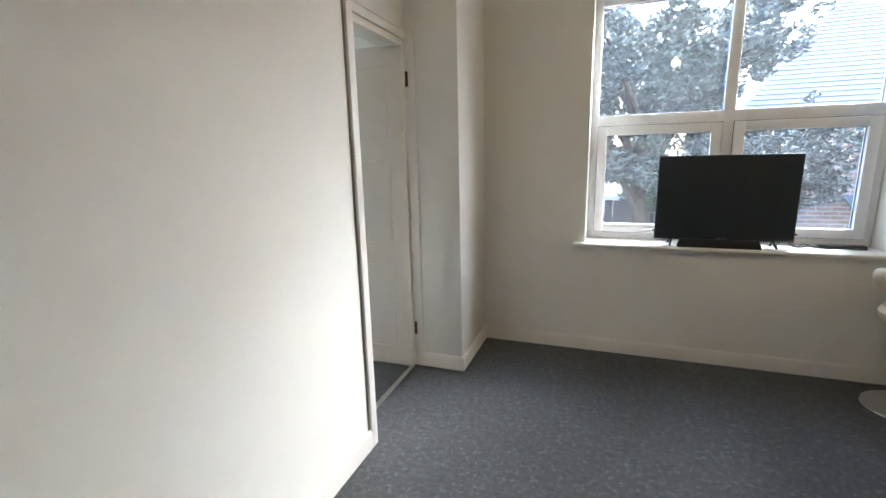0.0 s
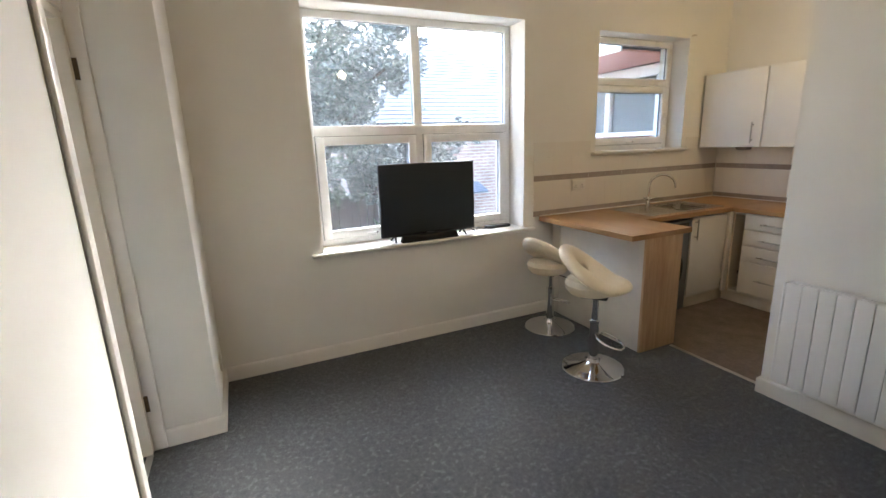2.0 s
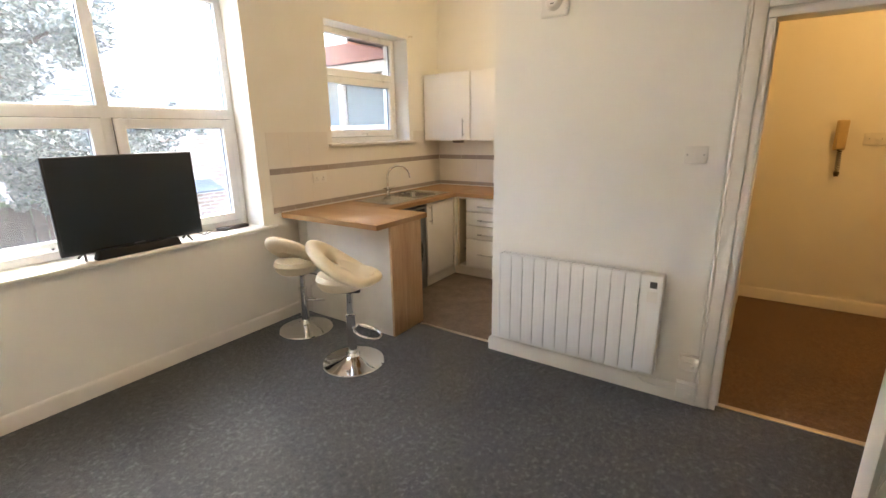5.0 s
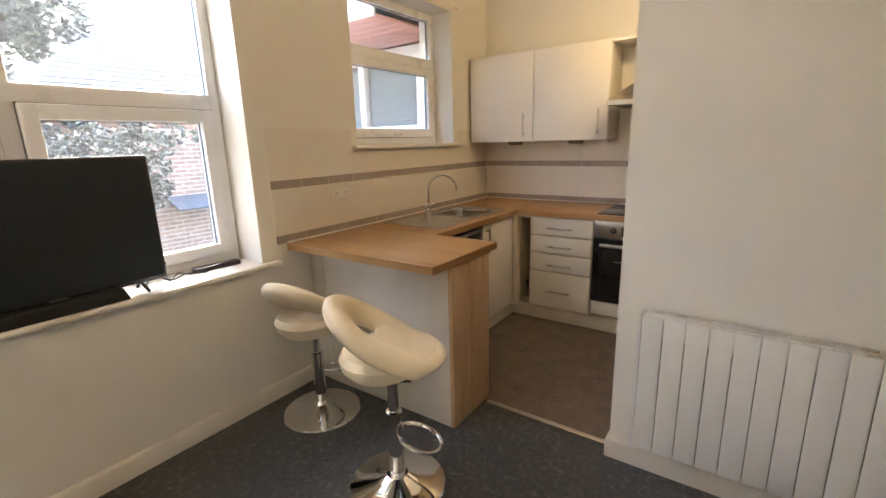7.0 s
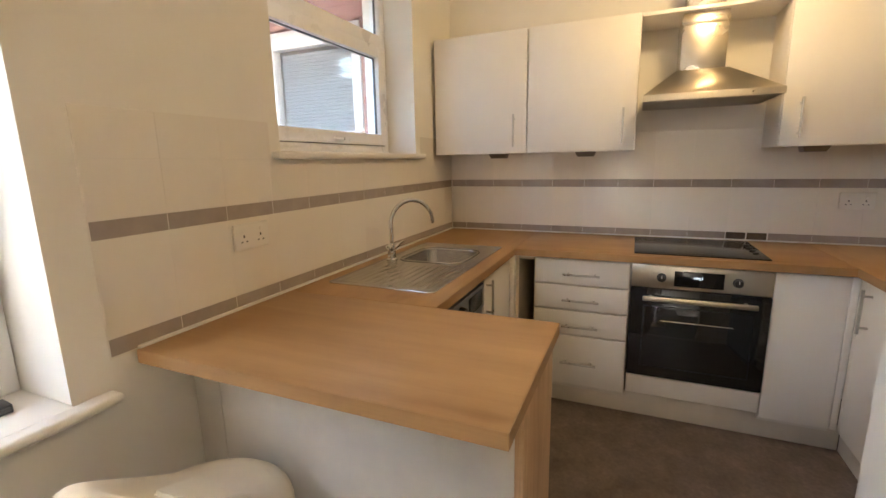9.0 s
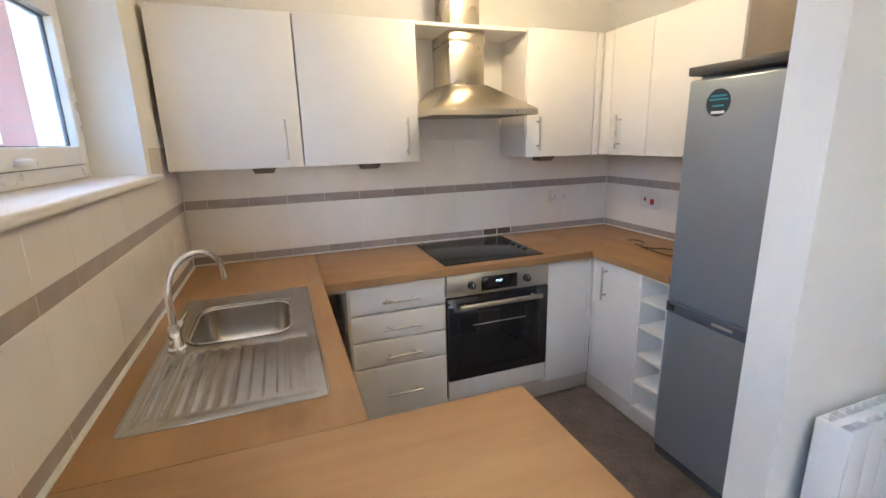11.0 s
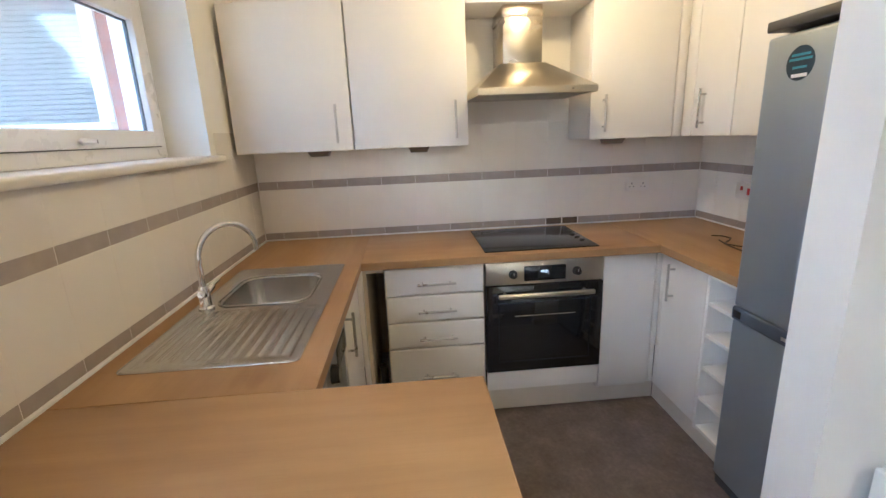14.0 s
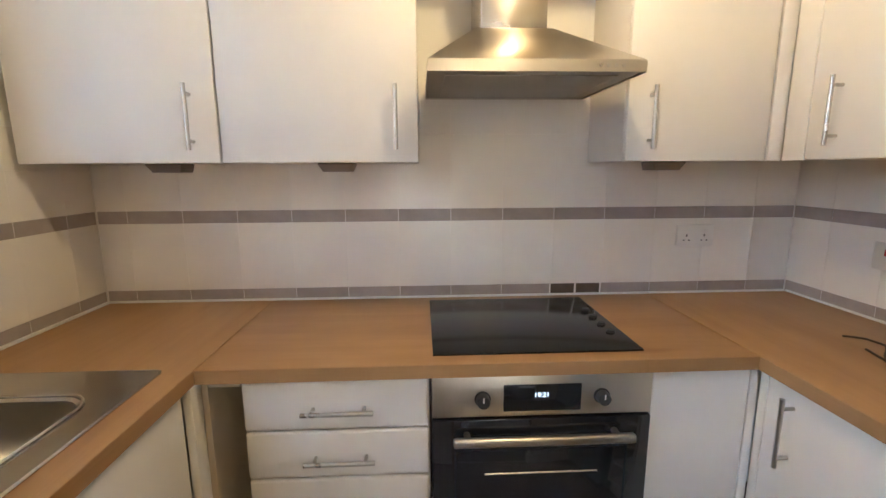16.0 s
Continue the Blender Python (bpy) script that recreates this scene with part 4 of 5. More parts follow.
# rim plate with the bowl's opening, built as a ring and a drainer tray
outer = rounded(SX0, SX1, SY0, SY1, 0.02)
part("rim", loft([lv(outer, WT1 + 0.0005), lv(rounded(SX0 + 0.004, SX1 - 0.004, SY0 + 0.004, SY1 - 0.004, 0.018), zt)], False), M_SINK, sink)
bm = bmesh.new()
ring_o = [bm.verts.new((x, y, zt)) for x, y in rounded(BX0 - 0.041, SX1 - 0.004, SY0 + 0.004, SY1 - 0.004, 0.0005)]
ring_i = [bm.verts.new((x, y, zt - 0.003)) for x, y in rounded(BX0, BX1, BY0, BY1, 0.07)]
for j in range(len(ring_o)):
    k = (j + 1) % len(ring_o)
    bm.faces.new((ring_o[j], ring_o[k], ring_i[k], ring_i[j]))
bmesh.ops.recalc_face_normals(bm, faces=bm.faces)
part("bowl_surround", bm, M_SINK, sink)
part("bowl_lip", sweep(lv(rounded(BX0 - 0.004, BX1 + 0.004, BY0 - 0.004, BY1 + 0.004, 0.07), zt), 0.003, 8, True), M_SINK, sink, "polished lip round the bowl")
part("edge_bead", sweep(lv(outer, WT1 + 0.002), 0.0025, 8, True), M_SINK, sink, "polished outer edge")
# drainer: a fine grid with raised ribs running along it
nx, ny = 60, 120
dx0, dx1, dy0, dy1 = SX0 + 0.004, BX0 - 0.041, SY0 + 0.004, SY1 - 0.004
vs, fs = [], []
for i in range(nx + 1):
    for j in range(ny + 1):
        u, v = i / nx, j / ny
        x, y = dx0 + (dx1 - dx0) * u, dy0 + (dy1 - dy0) * v
        edge = min(u * (dx1 - dx0), v * (dy1 - dy0), (1 - v) * (dy1 - dy0))
        tray = min(1, max(0, (edge - 0.018) / 0.014)) * min(1, max(0, (1 - u) * (dx1 - dx0) / 0.03))
        tray = tray * tray * (3 - 2 * tray)
        phase = (y - dy0 - 0.048) / 0.034
        rib = max(0.0, math.cos(2 * math.pi * phase)) ** 0.7 if 0 <= phase <= 11 else 0.0
        ends = min(1, max(0, (u * (dx1 - dx0) - 0.045) / 0.012)) * min(1, max(0, ((1 - u) * (dx1 - dx0) - 0.0) / 0.03))
        vs.append((x, y, zt - 0.0045 * tray * (0.35 + 0.65 * u) + 0.0028 * rib * ends * tray))
for i in range(nx):
    for j in range(ny):
        a = i * (ny + 1) + j
        fs.append((a, a + ny + 1, a + ny + 2, a + 1))
me = bpy.data.meshes.new("drainer")
me.from_pydata(vs, [], fs)
bm = bmesh.new()
bm.from_mesh(me)
bpy.data.meshes.remove(me)
part("drainer", bm, M_SINK, sink, "ribbed drainer")

tap = thing("mixer_tap", (-1.10, -0.118, zt), "chrome swan-neck mixer tap with two lever heads", "tap")
tx, ty = -1.10, -0.118
part("body", joined(lathe([(0.0, 0.0), (0.027, 0.0), (0.027, 0.006), (0.02, 0.012), (0.019, 0.07), (0.014, 0.085), (0, 0.087)], 28, (tx, ty, zt))), M_CHROME, tap)
# spout bends over towards the bowl
sp = []
r_arc, d = 0.112, Vector((0.78, -0.63, 0)).normalized()
for i in range(6):
    sp.append(Vector((tx, ty, zt + 0.08 + 0.095 * i / 5)))
for i in range(1, 17):
    a = math.pi * (1 - 0.94 * i / 16)
    sp.append(Vector((tx, ty, zt + 0.175)) + d * (r_arc + r_arc * math.cos(a)) + Vector((0, 0, r_arc * math.sin(a))))
sp.append(sp[-1] + Vector((0.004, -0.001, -0.03)))
part("spout", sweep(sp, 0.0105, 14), M_CHROME, tap)
for sg in (-1, 1):
    a = Vector((tx, ty, zt + 0.05))
    b = a + Vector((sg * 0.045, -0.01, 0.02))
    part("valve_head", rod(a, b, 0.013, 16), M_CHROME, tap)
    part("lever", rod(b, b + Vector((sg * 0.042, -0.012, 0.012)), 0.0055, 10, 0.0045), M_CHROME, tap)

# ---- fridge ----
fr = thing("fridge_freezer", (-1.44, -2.35, 0), "tall silver fridge freezer with dark top", "fridge freezer")
FX0, FX1, FY = -1.735, -1.168, -2.052
part("cabinet", box((FX0, -2.64, FZ), (FX1, FY - 0.062, 1.752), 0.004), M_FRIDGE_SIDE, fr)
ud = part("fridge_door", box((FX0, FY - 0.058, 0.815), (FX1, FY, 1.738), 0.012, 3), M_FRIDGE, fr, "silver upper door with a small dent")
ld = part("freezer_door", box((FX0, FY - 0.058, 0.075), (FX1, FY, 0.765), 0.012, 3), M_FRIDGE, fr, "silver lower door")
part("grip_strip", box((FX0 + 0.001, FY - 0.05, 0.764), (FX1 - 0.001, FY + 0.006, 0.816), 0.008, 3), M_FRIDGE_GRIP, fr, "slate grey grip strip between the doors")
part("grip_recess", box((FX1 - 0.05, FY + 0.002, 0.776), (FX1 - 0.012, FY + 0.0075, 0.804), 0.002), M_BLACK, fr)
part("badge", box((-1.49, FY + 0.0055, 0.783), (-1.40, FY + 0.0072, 0.795), 0.0005), M_STEEL, fr)
part("lid", box((FX0 - 0.003, -2.645, 1.754), (FX1 + 0.003, FY + 0.006, 1.787), 0.005), M_FRIDGE_LID, fr, "dark grey plastic top")
part("kick_panel", box((FX0 + 0.005, FY - 0.05, FZ), (FX1 - 0.005, FY - 0.012, 0.074), 0.003), M_FRIDGE_GRIP, fr)
stick = part("sticker", rod((-1.308, FY - 0.0005, 1.645), (-1.308, FY + 0.0008, 1.645), 0.05, 40), M_STICKER, ud, "round dark blue sticker")
for i, (w, z) in enumerate(((0.066, 1.67), (0.08, 1.657), (0.05, 1.634))):
    part("sticker_print", box((-1.308 - w / 2, FY + 0.0007, z - 0.004), (-1.308 + w / 2, FY + 0.0014, z + 0.003)), M_STICKER_INK, ud)
part("sticker_print", box((-1.338, FY + 0.0007, 1.605), (-1.282, FY + 0.0014, 1.615)), M_PAPER, ud, "white print on the sticker")
part("dent", moved(lathe([(0.0, 0.0012), (0.008, 0.0008), (0.018, 0)], 20), Matrix.Translation((-1.36, FY - 0.0002, 1.36)) @ pose(0, 0, 0, -90)), M_FRIDGE, ud)


# ---- sockets, switches and small fixtures ----
def plate_on(name, face, normal, centre, w, h, label, category, detail):
    """A plastic plate on a wall. face: place along the normal's axis; centre: (along, z)."""
    ax = 'x' if abs(normal[0]) else 'y'
    sg = normal[0] or normal[1]
    u, z = centre

    def bx(u0, u1, z0, z1, d0, d1, bev=0.0):
        if ax == 'x':
            return box((face + sg * d0, u0, z0), (face + sg * d1, u1, z1), bev)
        return box((u0, face + sg * d0, z0), (u1, face + sg * d1, z1), bev)

    loc = (face, u, z) if ax == 'x' else (u, face, z)
    t = thing(name, loc, label, category)
    part("plate", bx(u - w / 2, u + w / 2, z - h / 2, z + h / 2, 0, 0.011, 0.003), M_PLASTIC, t)
    if detail == "double":
        for k in (-1, 1):
            c = u + k * w * 0.24
            for a, b, c0, c1 in ((-0.003, 0.003, 0.0, 0.009), (-0.014, -0.007, -0.016, -0.012), (0.007, 0.014, -0.016, -0.012)):
                part("slot", bx(c + a, c + b, z + c0 - 0.004, z + c1 - 0.004, 0.0105, 0.0115), M_SOCKET_HOLE, t)
            part("rocker", bx(c - 0.006 + k * 0.002, c + 0.006 + k * 0.002, z + 0.012, z + 0.027, 0.011, 0.014, 0.001), M_PLASTIC, t)
    elif detail == "cooker":
        part("rocker", bx(u - 0.045, u - 0.015, z - 0.018, z + 0.018, 0.011, 0.016, 0.002), M_RED, t, "red rocker switch")
        part("rocker", bx(u + 0.02, u + 0.036, z + 0.002, z + 0.024, 0.011, 0.015, 0.002), M_RED, t)
    elif detail == "switch":
        part("rocker", bx(u - 0.006, u + 0.006, z - 0.011, z + 0.011, 0.011, 0.015, 0.001), M_PLASTIC, t)
        for k in (-1, 1):
            part("screw", bx(u + k * 0.036 - 0.003, u + k * 0.036 + 0.003, z - 0.003, z + 0.003, 0.0105, 0.0118, 0.001), M_RAD_DARK, t)
    elif detail == "spur":
        part("box", bx(u - w * 0.46, u + w * 0.46, z - h * 0.46, z + h * 0.46, 0.009, 0.03, 0.004), M_PLASTIC, t)
        part("fuse_cover", bx(u - 0.02, u + 0.02, z + 0.002, z + 0.016, 0.029, 0.034, 0.002), M_PLASTIC, t)
        part("rocker", bx(u - 0.03, u - 0.012, z - 0.028, z - 0.008, 0.029, 0.034, 0.002), M_PLASTIC, t)
    return t


plate_on("double_socket", 0.0036, SOUTH, (-1.845, 1.15), 0.148, 0.086, "cream plastic double socket on the tiled wall", "socket", "double")
plate_on("double_socket", -0.0015, WEST, (-2.258, 1.143), 0.148, 0.086, "white plastic double socket behind the hob worktop", "socket", "double")
plate_on("cooker_switch", -2.6585, NORTH, (-0.412, 1.123), 0.148, 0.086, "white cooker switch with red rockers", "switch", "cooker")
plate_on("light_switch", R_X, WEST, (-2.816, 1.386), 0.1, 0.086, "cream light switch beside the hall door", "light switch", "switch")
plate_on("fused_spur", R_X - 0.0005, WEST, (-2.911, 0.277), 0.1, 0.09, "cream fused spur above the skirting", "fused spur", "spur")
plate_on("fused_spur", R_X - 0.0165, WEST, (-2.912, 0.12), 0.1, 0.095, "cream fused spur set on the skirting", "fused spur", "spur")
plate_on("wall_socket", -4.838, (1, 0, 0), (-0.2, 0.27), 0.09, 0.086, "cream plastic socket low on the pier", "socket", "switch")
plate_on("hall_switch", HALL_E, WEST, (-3.82, 1.414), 0.13, 0.09, "yellowed switch plate on the hall wall", "light switch", "switch")

det = thing("wall_alarm", (R_X, -2.06, 2.18), "white square alarm unit with a round sensor", "alarm")
part("base", box((R_X - 0.028, -2.138, 2.105), (R_X, -1.983, 2.257), 0.014, 3), M_PLASTIC, det)
part("sensor", moved(lathe([(0.0, 0.03), (0.03, 0.028), (0.042, 0.018), (0.05, 0.0)], 28), Matrix.Translation((R_X - 0.027, -2.06, 2.184)) @ pose(0, 0, 0, 0, -90)), M_PLASTIC, det)
for k in (-0.018, 0.018):
    part("vent", box((R_X - 0.0585, -2.07, 2.18 + k), (R_X - 0.05, -2.05, 2.187 + k), 0.001), M_RAD_DARK, det)

# mains lead from the radiator and the cable clipped beside the architrave
solo("radiator_flex", sweep([(-1.95, -2.66, 0.2), (-1.95, -2.665, 0.14), (-1.93, -2.70, 0.105), (-1.928, -2.78, 0.1), (-1.928, -2.862, 0.115)], 0.004, 8), M_PLASTIC, (-1.87, -2.75, 0.07), "white flex from the radiator to the fused spur", "cable")
solo("clipped_cable", sweep([(R_X - 0.004, -2.946, 0.13), (R_X - 0.004, -2.944, 0.6), (R_X - 0.004, -2.947, 0.64), (R_X - 0.004, -2.945, 2.1)], 0.0035, 8), M_PLASTIC, (R_X, -2.945, 0.1), "thin white cable clipped beside the door frame", "cable")

# ---- electric radiator ----
rad = thing("electric_radiator", (-1.9, -2.27, 0.15), "white ribbed electric radiator on the wall", "radiator")
RF, RB, RZ0, RZ1 = -2.012, -1.928, 0.195, 0.768
RY0, RY1 = -2.64, -1.815
n = 11
w = (RY1 - RY0) / n
# core is grey so that shade between the fins lies in its colour
part("core", box((RF + 0.012, RY0 + 0.003, RZ0 + 0.012), (RB, RY1 - 0.003, RZ1 - 0.075)), M_RAD_DARK, rad)
for i in range(n):
    y = RY0 + w * i
    part("fin", box((RF, y + 0.0015, RZ0), (RF + 0.009, y + w - 0.0015, RZ1), 0.002, 2), M_RAD, rad)
    part("rear_fin", box((RB - 0.006, y + 0.0015, RZ0 + 0.01), (RB, y + w - 0.0015, RZ1 - 0.001), 0.003, 2), M_RAD, rad)
    for k in (0.0, 0.5):
        part("grille_web", box((RF + 0.008, y + w * k - 0.0012, RZ1 - 0.08), (RB - 0.005, y + w * k + 0.0036, RZ1 - 0.0015)), M_RAD, rad)
part("grille_rail", box(((RF + RB) / 2 - 0.012, RY0, RZ1 - 0.08), ((RF + RB) / 2 + 0.012, RY1, RZ1 - 0.001), 0.002), M_RAD, rad)
part("end_cap", box((RF + 0.001, RY1 - 0.001, RZ0), (RB + 0.001, RY1 + 0.014, RZ1 - 0.001), 0.006, 3), M_RAD, rad)
cb = part("control_box", box((RF - 0.001, -2.752, RZ0 + 0.005), (RB, RY0 - 0.001, RZ1 + 0.002), 0.01, 3), M_RAD, rad, "white control housing")
part("display", box((RF - 0.003, -2.725, 0.70), (RF - 0.0005, -2.69, 0.735), 0.001), M_FRIDGE_LID, cb, "small dark display")
part("button_strip", box((RF - 0.0025, -2.73, 0.62), (RF - 0.0005, -2.68, 0.68), 0.001), M_PLASTIC, cb)
for y in (-2.5, -1.95):
    part("bracket", box((RB - 0.002, y - 0.02, 0.3), (R_X, y + 0.02, 0.62)), M_RAD, rad)


# ---- bar stools ----
def bar_stool(low, loc, turn, label):
    """A cream swivel stool with its back towards -x and its front towards +x. low: how far its lift is let down."""
    t = thing("bar_stool", (0, 0, 0), label, "bar stool", "stools at the breakfast bar")
    k = -low
    part("base", lathe([(0.0, 0.0), (0.198, 0.0), (0.205, 0.006), (0.2, 0.013), (0.15, 0.022), (0.09, 0.034), (0.045, 0.055), (0.036, 0.075), (0.0, 0.078)], 56), M_CHROME, t, "polished chrome trumpet base")
    part("stem", lathe([(0.0, 0.07), (0.03, 0.07), (0.03, 0.33), (0.033, 0.333), (0.033, 0.348), (0.027, 0.352), (0.0, 0.353)], 28), M_CHROME, t)
    part("gas_lift", rod((0, 0, 0.345), (0, 0, 0.49 + k), 0.0225, 24), M_CHROME, t)
    ringp = [(0.02, 0.026, 0.24)] + [(0.1 + 0.09 * math.cos(a), 0.09 * math.sin(a), 0.215 - 0.035 * math.cos(a)) for a in [radians(140 - 280 * i / 22) for i in range(23)]] + [(0.02, -0.026, 0.24)]
    part("foot_rest", sweep(ringp, 0.0085, 10), M_CHROME, t, "chrome foot rest loop")
    part("lever", sweep([(0.0, -0.02, 0.485 + k), (0.02, -0.12, 0.48 + k), (0.03, -0.19, 0.468 + k)], 0.004, 8), M_BLACK, t)
    part("seat_plate", box((-0.08, -0.08, 0.485 + k), (0.08, 0.08, 0.497 + k), 0.004), M_BLACK, t)
    # rounded pan under the seat, set towards the back
    part("seat_pan", lathe([(0.0, 0.496 + k), (0.08, 0.496 + k), (0.135, 0.508 + k), (0.158, 0.535 + k), (0.165, 0.57 + k), (0.15, 0.6 + k), (0.0, 0.61 + k)], 48, (-0.035, 0, 0)), M_LEATHER, t)

    # wide padded shell: level at the front, curling up to a high back, with one hole behind the cushion
    def height(x):
        v = min(1.0, max(0.0, (0.10 - x) / 0.34))
        return 0.566 + k + 0.21 * v ** 1.2

    bm = bmesh.new()
    NA, NS = 72, 13
    grid = []
    for i in range(NA):
        a = 2 * math.pi * i / NA
        hole = Vector((-0.092 + 0.043 * math.cos(a), 0.064 * math.sin(a)))
        rim = Vector((-0.012 + 0.232 * math.cos(a), 0.212 * math.sin(a)))
        row = []
        for top in (1, -1):
            for j in range(NS):
                turn_s = math.pi * (j / NS if top > 0 else 1 - j / NS)
                s = (1 - math.cos(turn_s)) / 2
                p = hole.lerp(rim, s)
                puff = math.sin(turn_s)
                wide = (rim - hole).length
                thick = (0.032 + 0.03 * min(1.0, 0.12 / wide)) if top > 0 else 0.04
                dip = -0.012 * max(0.0, 1 - ((p.x - 0.06) ** 2 + p.y ** 2) / 0.02) if top > 0 else 0
                row.append(bm.verts.new((p.x, p.y, height(p.x) + top * thick * puff + dip)))
        grid.append(row)
    for i in range(NA):
        a, b = grid[i], grid[(i + 1) % NA]
        for j in range(2 * NS):
            m = (j + 1) % (2 * NS)
            bm.faces.new((a[j], a[m], b[m], b[j]))
    bmesh.ops.recalc_face_normals(bm, faces=bm.faces)
    part("shell", bm, M_LEATHER, t, "padded seat shell with curled back")
    # cushion laid on the front of the shell
    loops = []
    for s, dz in ((1.0, -0.012), (0.99, 0.004), (0.93, 0.012), (0.7, 0.016), (0.35, 0.018), (0.02, 0.018)):
        loops.append([(0.066 + 0.118 * s * math.cos(c), 0.142 * s * math.sin(c), height(0.066 + 0.118 * s * math.cos(c)) + 0.022 + dz) for c in [2 * math.pi * q / 48 for q in range(48)]])
    part("cushion", loft(loops), M_LEATHER, t, "round seat cushion")
    seam = [(0.066 + 0.119 * math.cos(c), 0.143 * math.sin(c), height(0.066 + 0.119 * math.cos(c)) + 0.026) for c in [2 * math.pi * q / 48 for q in range(48)]]
    part("piping", sweep(seam, 0.0025, 6, True), M_LEATHER, t)
    t.matrix_basis = pose(*loc, 0, 0, turn)
    return t


bar_stool(-0.03, (-2.56, -1.01, FZ), -52, "cream leatherette bar stool with chrome stem, at the bar's open end")
bar_stool(0.02, (-2.378, -0.315, FZ), 10, "cream leatherette bar stool let down lower, against the window wall")

# ---- television and things on the window board ----
SZ = 0.832
tv = thing("television", (-3.275, 0.07, SZ), "black flat-screen television standing on the window board", "television")
part("housing", box((-3.668, 0.036, 0.872), (-2.882, 0.062, 1.416), 0.005), M_BLACK, tv)
part("rear_housing", box((-3.5, 0.06, 0.93), (-3.05, 0.1, 1.3), 0.012), M_BLACK, tv)
part("screen", box((-3.655, 0.0345, 0.892), (-2.895, 0.0375, 1.404)), M_TVSCREEN, tv, "switched-off dark screen")
part("badge", box((-3.305, 0.0335, 0.878), (-3.245, 0.0365, 0.886)), M_FRIDGE_SIDE, tv)
for xx, q in ((-3.56, -1), (-2.99, 1)):
    part("leg", joined(sweep([(xx, 0.05, 0.88), (xx + q * 0.012, 0.0, SZ + 0.006)], 0.007, 8), sweep([(xx, 0.05, 0.88), (xx + q * 0.012, 0.12, SZ + 0.006)], 0.007, 8)), M_BLACK, tv)
bm = box((-3.53, -0.03, SZ), (-3.06, 0.03, SZ + 0.052), 0.006)
for v in bm.verts:
    if v.co.z > SZ + 0.03:
        v.co.x = -3.295 + (v.co.x + 3.295) * 0.93
solo("sound_bar", bm, M_BLACK, (-3.295, 0, SZ), "small black sound bar under the television", "speaker")
box_tv = thing("set_top_box", (-2.6, 0.12, SZ), "flat black set-top box on the window board", "set-top box")
part("case", moved(box((-0.115, -0.022, 0.0), (0.115, 0.03, 0.022), 0.003), Matrix.Translation((-2.605, 0.13, SZ)) @ pose(0, 0, 0, 0, 0, -4)), M_BLACK, box_tv)
part("front_trim", moved(box((-0.11, -0.0235, 0.006), (0.11, -0.0215, 0.016)), Matrix.Translation((-2.605, 0.13, SZ)) @ pose(0, 0, 0, 0, 0, -4)), M_FRIDGE_LID, box_tv)
for (x, y, rz, w2, h2) in ((-2.92, 0.0, 12, 0.19, 0.11), (-2.87, 0.035, -8, 0.15, 0.1)):
    solo("paper_sheet", moved(box((-w2 / 2, -h2 / 2, 0), (w2 / 2, h2 / 2, 0.0016)), Matrix.Translation((x, y + 0.02, SZ + 0.0003 + 0.002 * (rz < 0))) @ pose(0, 0, 0, 0, 0, rz)), M_PAPER, (x, y, SZ), "white sheet of paper lying under the television", "paper", "papers on the window board")
for dx in (0.0, 0.03):
    cable = []
    for i in range(20):
        a = i / 19
        cable.append((-2.95 + 0.24 * a + dx, 0.11 + 0.03 * math.sin(a * 9 + dx * 80), SZ + 0.005 + 0.03 * abs(math.sin(a * 7 + dx * 40)) * (1 - a)))
    solo("television_cable", sweep(cable, 0.003, 6), M_BLACK, (-2.85, 0.12, SZ), "thin black cable curled behind the television", "cable")

cable = [(-0.50 - 0.40 * i / 24, -2.42 - 0.05 * math.sin(i * 0.42), WT1 + 0.004 + 0.003 * math.sin(i * 0.9) ** 2) for i in range(25)] + [(-0.93, -2.38, WT1 + 0.005), (-0.88, -2.345, WT1 + 0.005), (-0.7, -2.36, WT1 + 0.005), (-0.6, -2.39, WT1 + 0.005)]
solo("loose_cable", sweep(cable, 0.0032, 6), M_CORD, (-0.7, -2.4, WT1), "loose brown cable lying on the worktop", "cable")
solo("waste_pipe", joined(sweep([(-0.45, -0.67, 0.15), (-0.47, -0.672, 0.25), (-0.5, -0.668, 0.31)], 0.02, 12)), M_BLACK, (-0.45, -0.67, 0.149), "black hose end standing in the open slot", "hose")

# ---- hall fixtures ----
ph = thing("entry_phone", (HALL_E, -3.62, 1.44), "yellowed wall entry phone with coiled cord", "entry phone")
part("cradle", box((HALL_E - 0.035, -3.655, 1.33), (HALL_E, -3.58, 1.555), 0.008), M_PHONE, ph)
handset = box((HALL_E - 0.07, -3.652, 1.335), (HALL_E - 0.034, -3.583, 1.555), 0.014, 3)
for v in handset.verts:
    v.co.y = -3.6175 + (v.co.y + 3.6175) * (0.72 + 0.28 * (v.co.z - 1.335) / 0.22)
part("handset", handset, M_PHONE, ph)
coil = [(HALL_E - 0.045 + 0.014 * math.cos(i * 0.8), -3.622 + 0.014 * math.sin(i * 0.8) - 0.00012 * i, 1.332 - 0.0022 * i) for i in range(78)]
part("cord", sweep(coil, 0.0035, 6), M_CORD, ph, "dark coiled cord")
part("cord_end", rod((HALL_E - 0.045, -3.63, 1.165), (HALL_E - 0.045, -3.632, 1.13), 0.02, 14, 0.014), M_CORD, ph)
